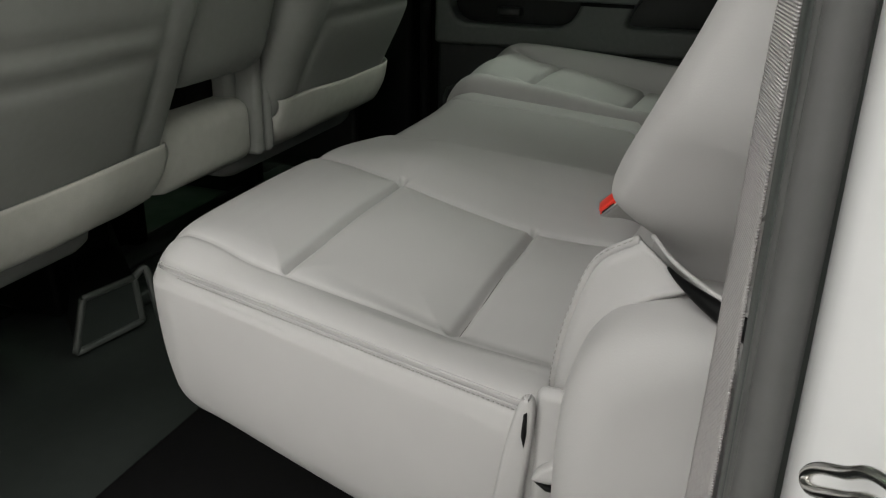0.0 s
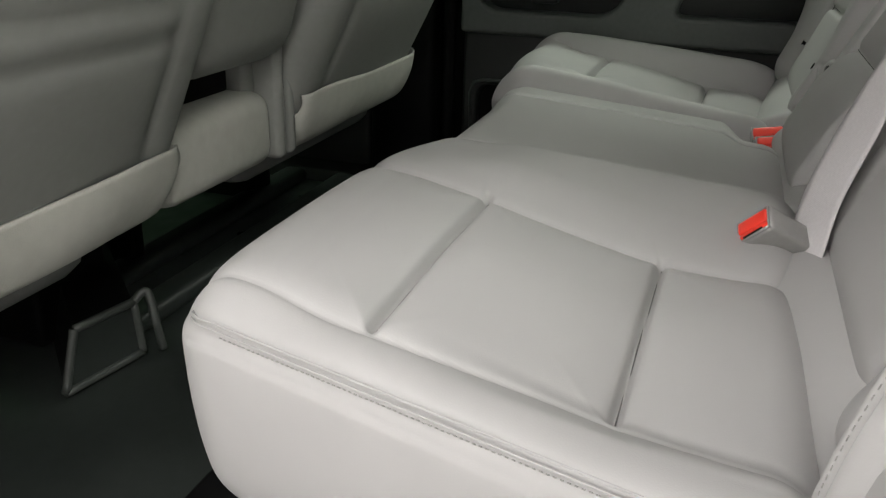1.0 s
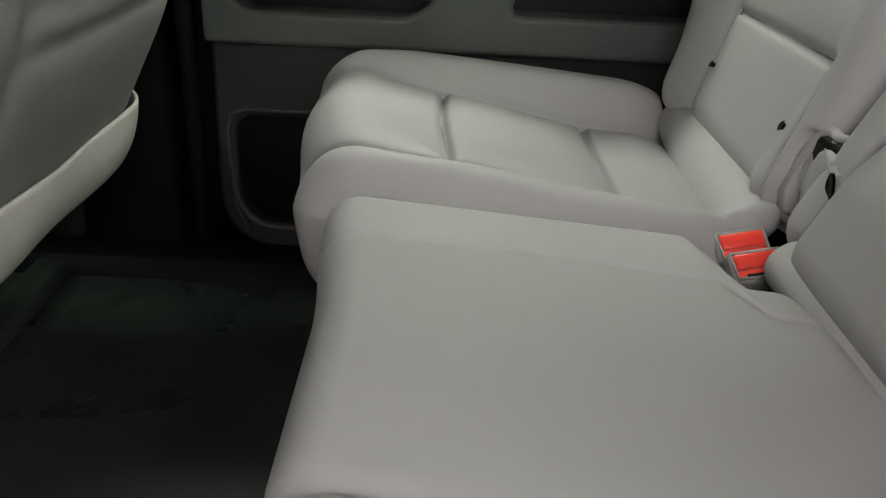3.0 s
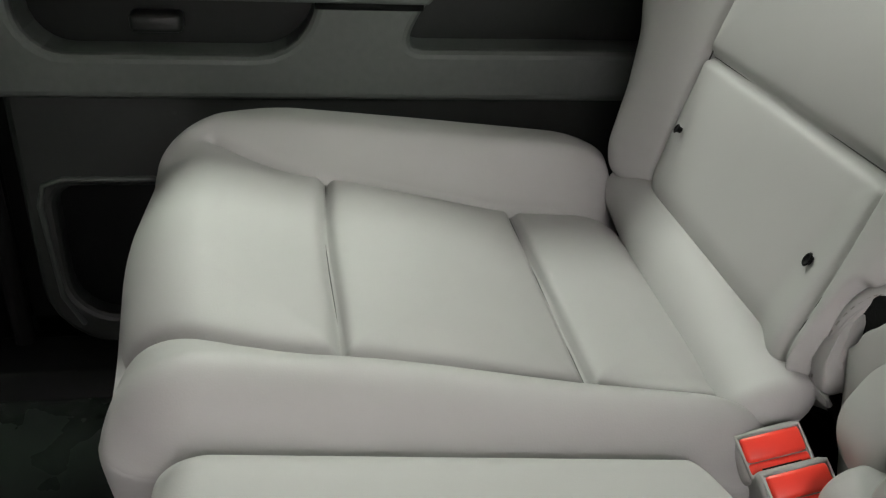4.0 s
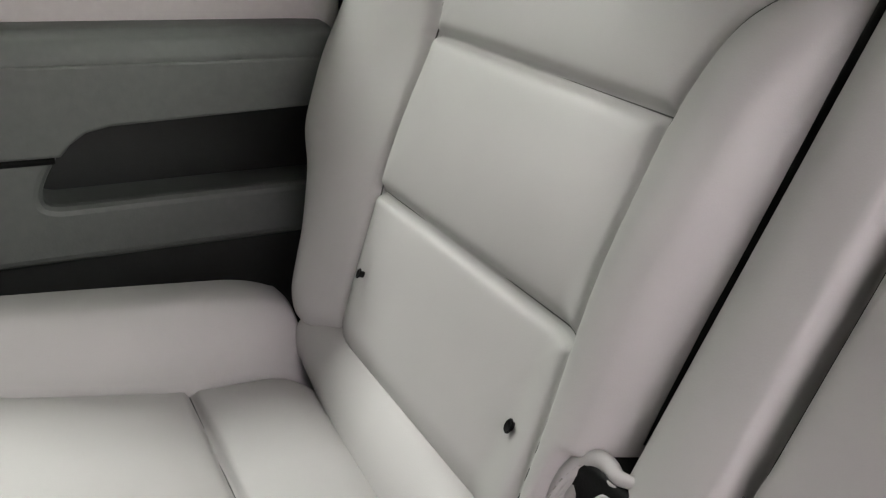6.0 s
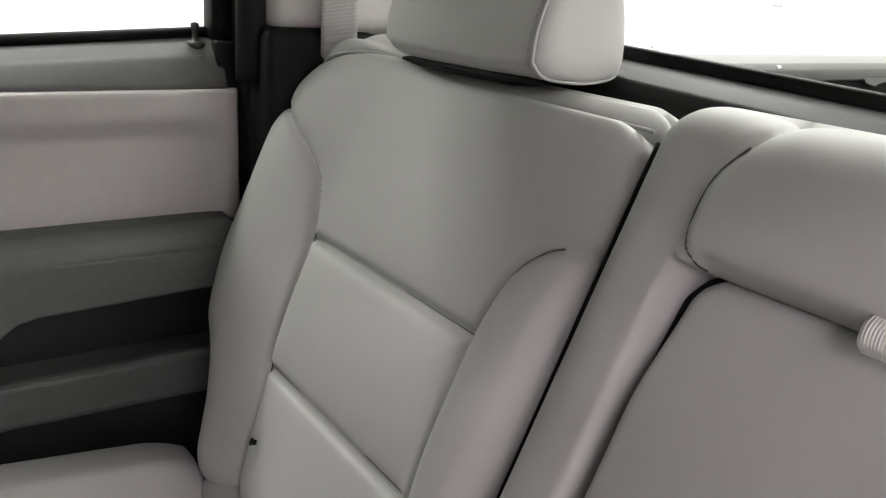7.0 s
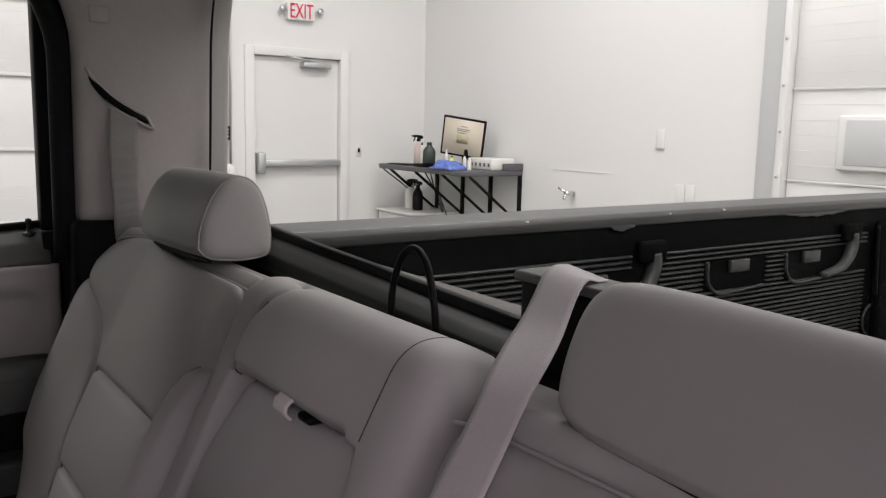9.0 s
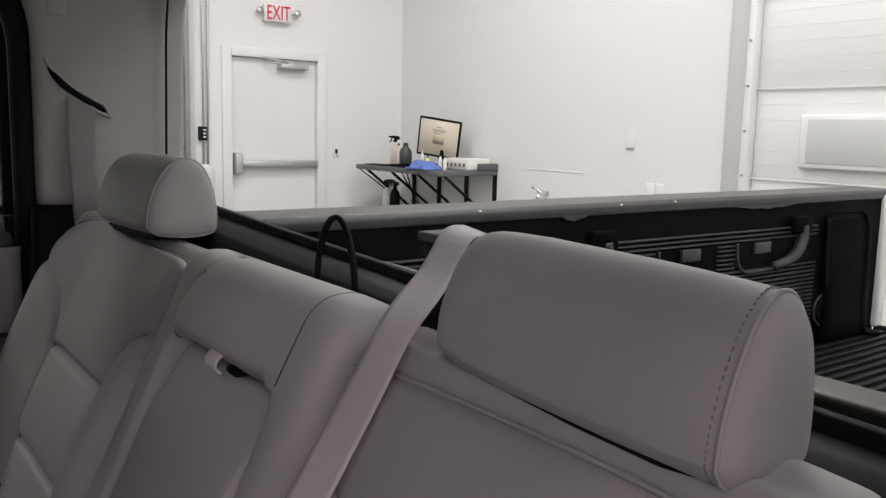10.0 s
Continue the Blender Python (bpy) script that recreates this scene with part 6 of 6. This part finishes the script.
put("case", *tilted((-0.195, -0.018, -0.175), (0.195, 0.014, 0.175), 0.008), BLACK, mon)
put("screen", *tilted((-0.178, 0.012, -0.155), (0.178, 0.0165, 0.158)), SCREEN, mon, "lit pale page")
for z, xa, xb in ((0.095, -0.03, 0.03), (0.070, -0.06, 0.06), (0.055, -0.06, 0.05), (0.035, -0.055, 0.02)):
    put("text_bar", *tilted((-xb, 0.016, z), (-xa, 0.018, z + 0.007)), INK, mon)
put("picture_bar", *tilted((-0.05, 0.016, -0.055), (0.055, 0.0178, 0.022)), mat("page_block", (0.46, 0.41, 0.27), 0.6, vary=0.05), mon)
put("stand", *rbox((5.33, -4.76, TZ), (5.39, -4.73, 0.90), 0.006), BLACK, mon)
put("foot", *rbox((5.24, -4.82, TZ), (5.48, -4.64, TZ + 0.018), 0.008), BLACK, mon)


def bottle(x, y, z0, h, r, material, label, head=BLACK, spray=True, turn=-124):
    ob = thing("spray_bottle" if spray else "bottle", label, "spray bottle" if spray else "bottle", (x, y, z0), "bottles on and below the bench")
    put("body", *lathe([(r * 0.9, 0), (r, 0.01), (r, h * 0.52), (r * 0.85, h * 0.62), (r * 0.4, h * 0.74), (r * 0.34, h * 0.80)], 20, (x, y, z0)), material, ob)
    put("collar", *lathe([(r * 0.42, h * 0.78), (r * 0.42, h * 0.86), (r * 0.3, h * 0.87)], 14, (x, y, z0)), head, ob)
    if spray:
        m = Matrix.Translation((x, y, z0)) @ pose(0, 0, 0, 0, 0, turn)
        V, F = prism([(-0.045, h * 0.88), (-0.035, h * 0.97), (0.01, h), (0.055, h * 0.985), (0.075, h * 0.95), (0.055, h * 0.925), (0.015, h * 0.915), (0.012, h * 0.85), (-0.012, h * 0.85)], -0.013, 0.013, "y", 0.004)
        put("trigger_head", *move((V, F), m), head, ob, "dark trigger head")
        put("trigger", *move(tube(smooth_line([(0.035, 0, h * 0.92), (0.038, 0, h * 0.85), (0.052, 0, h * 0.77)], 10), 0.006, 6), m), head, ob)
    return ob


bottle(5.93, -4.62, TZ, 0.28, 0.045, PINK, "pinkish spray bottle on the bench", turn=56)
bottle(5.84, -4.60, TZ, 0.24, 0.018, CLEAR, "slim pale bottle on the bench", BLACK, False)
bottle(5.66, -4.56, TZ, 0.25, 0.058, DKGREEN, "dark green bottle on the bench", DKGREEN, False)
bottle(5.10, -4.55, TZ, 0.15, 0.018, CLEAR, "small clear bottle with dark cap on the bench", BLACK, False)
bottle(4.99, -4.52, TZ, 0.14, 0.018, CLEAR, "small clear bottle with dark cap on the bench", BLACK, False)
bottle(5.22, -4.50, TZ, 0.13, 0.022, AMBER, "small yellow labelled bottle on the bench", BLACK, False)
bottle(5.33, -4.52, TZ, 0.19, 0.016, CLEAR, "slim white bottle on the bench", CLEAR, False)
shelf = thing("plastic_crate", "white plastic storage box under the bench", "storage box", (6.0, -4.6, GZ))
put("box", *rbox((5.75, -4.95, GZ), (6.38, -4.45, 0.27), 0.02), CLEAR, shelf)
put("lid", *rbox((5.73, -4.97, 0.27), (6.40, -4.43, 0.295), 0.01), CLEAR, shelf)
bottle(6.18, -4.70, 0.295, 0.29, 0.052, CLEAR, "white spray bottle with dark head below the bench")
bottle(6.02, -4.68, 0.295, 0.28, 0.05, BLACK, "black spray bottle below the bench", turn=56)
def crumpled(name, label, cat, x, y, w, d, h, material, seed):
    """A heap of soft cloth on the bench."""
    ob = thing(name, label, cat, (x, y, TZ))
    V, F = [], []
    for i in range(29):
        for k in range(21):
            u, v = i / 28, k / 20
            e = max(0.0, math.sin(math.pi * u) * math.sin(math.pi * v)) ** 0.5
            f = noise.noise((u * 5 + seed, v * 5, 3.1)) + 0.5 * noise.noise((u * 11, v * 11 + seed, 1.7))
            V.append((x + w * (u - 0.5) * (1 + 0.25 * f) + 0.02 * math.sin(7 * v + seed), y + d * (v - 0.5) * (1 + 0.2 * f), TZ + 0.004 + h * e * (0.75 + 0.55 * f)))
    for i in range(28):
        for k in range(20):
            F.append((i * 21 + k, (i + 1) * 21 + k, (i + 1) * 21 + k + 1, i * 21 + k + 1))
    rg = put("folds", np.array(V), F, material, ob)
    so = rg.modifiers.new("thick", "SOLIDIFY")
    so.thickness = 0.003


crumpled("cloth", "crumpled blue cloth lying at the bench edge", "cloth", 5.17, -4.44, 0.32, 0.20, 0.085, BLUE, 2.0)
crumpled("tool_pouch", "crumpled black tool pouch under the monitor", "pouch", 5.42, -4.60, 0.30, 0.22, 0.075, BLACK, 5.0)
tray = thing("parts_bin", "clear plastic parts bin on the bench", "parts bin", (5.0, -4.85, TZ))
put("bin", *rbox((4.91, -4.95, TZ), (5.24, -4.70, TZ + 0.10), 0.012), CLEAR, tray)
for k in range(5):
    put("peg", *rbox((4.94 + 0.06 * k, -4.698, TZ + 0.03), (4.965 + 0.06 * k, -4.694, TZ + 0.06), 0.002), STEEL_DK, tray)
lap = thing("tool_tray", "flat dark tray with tools on the bench", "tray", (5.6, -4.5, TZ))
put("tray", *rbox((5.35, -4.66, TZ), (5.72, -4.42, TZ + 0.025), 0.008), BLACK, lap)
put("clipboard", *rbox((5.80, -4.52, TZ), (6.12, -4.40, TZ + 0.010), 0.003), BLACK, lap)
put("hand_tool", *tube([(5.30, -4.44, TZ + 0.03), (5.46, -4.40, TZ + 0.032), (5.60, -4.39, TZ + 0.012)], [0.008, 0.012, 0.012], 8), BLACK, lap)
for k, (xa, xb) in enumerate(((5.70, 5.78), (5.62, 5.72), (5.80, 5.76), (6.20, 6.22))):
    cb = thing("cable", "thin black cable hanging below the bench", "cable", (xa, -4.9, 0.5), "hanging cables")
    put("wire", *tube(smooth_line([(xa, -4.6 if k < 3 else -4.4, TZ - 0.05), (xb + 0.03, -4.75, 0.45), (xb - 0.02, -4.8, 0.25), (xb + 0.02, -4.85, 0.0)], 30), 0.006, 6), BLACK, cb)
tapo = thing("wall_tap", "chrome wall tap with lever", "tap", (4.24, YB, 0.58))
put("body", *tube([(4.24, YB, 0.585), (4.24, YB + 0.09, 0.585)], 0.02, 12), CHROME, tapo)
put("spout", *tube(smooth_line([(4.24, YB + 0.06, 0.585), (4.20, YB + 0.12, 0.58), (4.19, YB + 0.15, 0.55)], 12), 0.014, 10), CHROME, tapo)
put("lever", *tube([(4.24, YB + 0.09, 0.60), (4.31, YB + 0.10, 0.63)], 0.010, 8), CHROME, tapo)
hatch = thing("access_panel", "thin raised upper edge of a white wall panel", "access panel", (4.15, YB, 0.5))
put("top_edge", *rbox((3.83, YB - 0.01, 0.766), (4.48, YB + 0.004, 0.774), 0.001), WALL, hatch)
for x, z, lab in ((3.37, 1.04, "white wall plate with a dark slot"), (3.17, 0.66, "white double socket on the wall"), (3.08, 0.66, "white double socket on the wall")):
    pl = thing("wall_plate", lab, "socket", (x, YB, z), "wall plates")
    put("plate", *rbox((x - 0.04, YB, z - 0.065), (x + 0.04, YB + 0.008, z + 0.075), 0.003), DOORPAINT, pl)
    put("slot", *rbox((x - 0.035, YB + 0.006, z - 0.068), (x + 0.035, YB + 0.014, z - 0.055), 0.002), COLUMN if z < 1 else GALV, pl)

# ceiling lamps over the workshop
for lx in ROWS_X:
    for ly in ROWS_Y:
        cl = thing("ceiling_light", "long white ceiling light fitting", "ceiling light", (lx, ly, 4.2), "ceiling lights")
        put("housing", *rbox((lx - 0.46, ly - 1.35, 4.18), (lx + 0.46, ly + 1.35, 4.25), 0.01), DOORPAINT, cl)
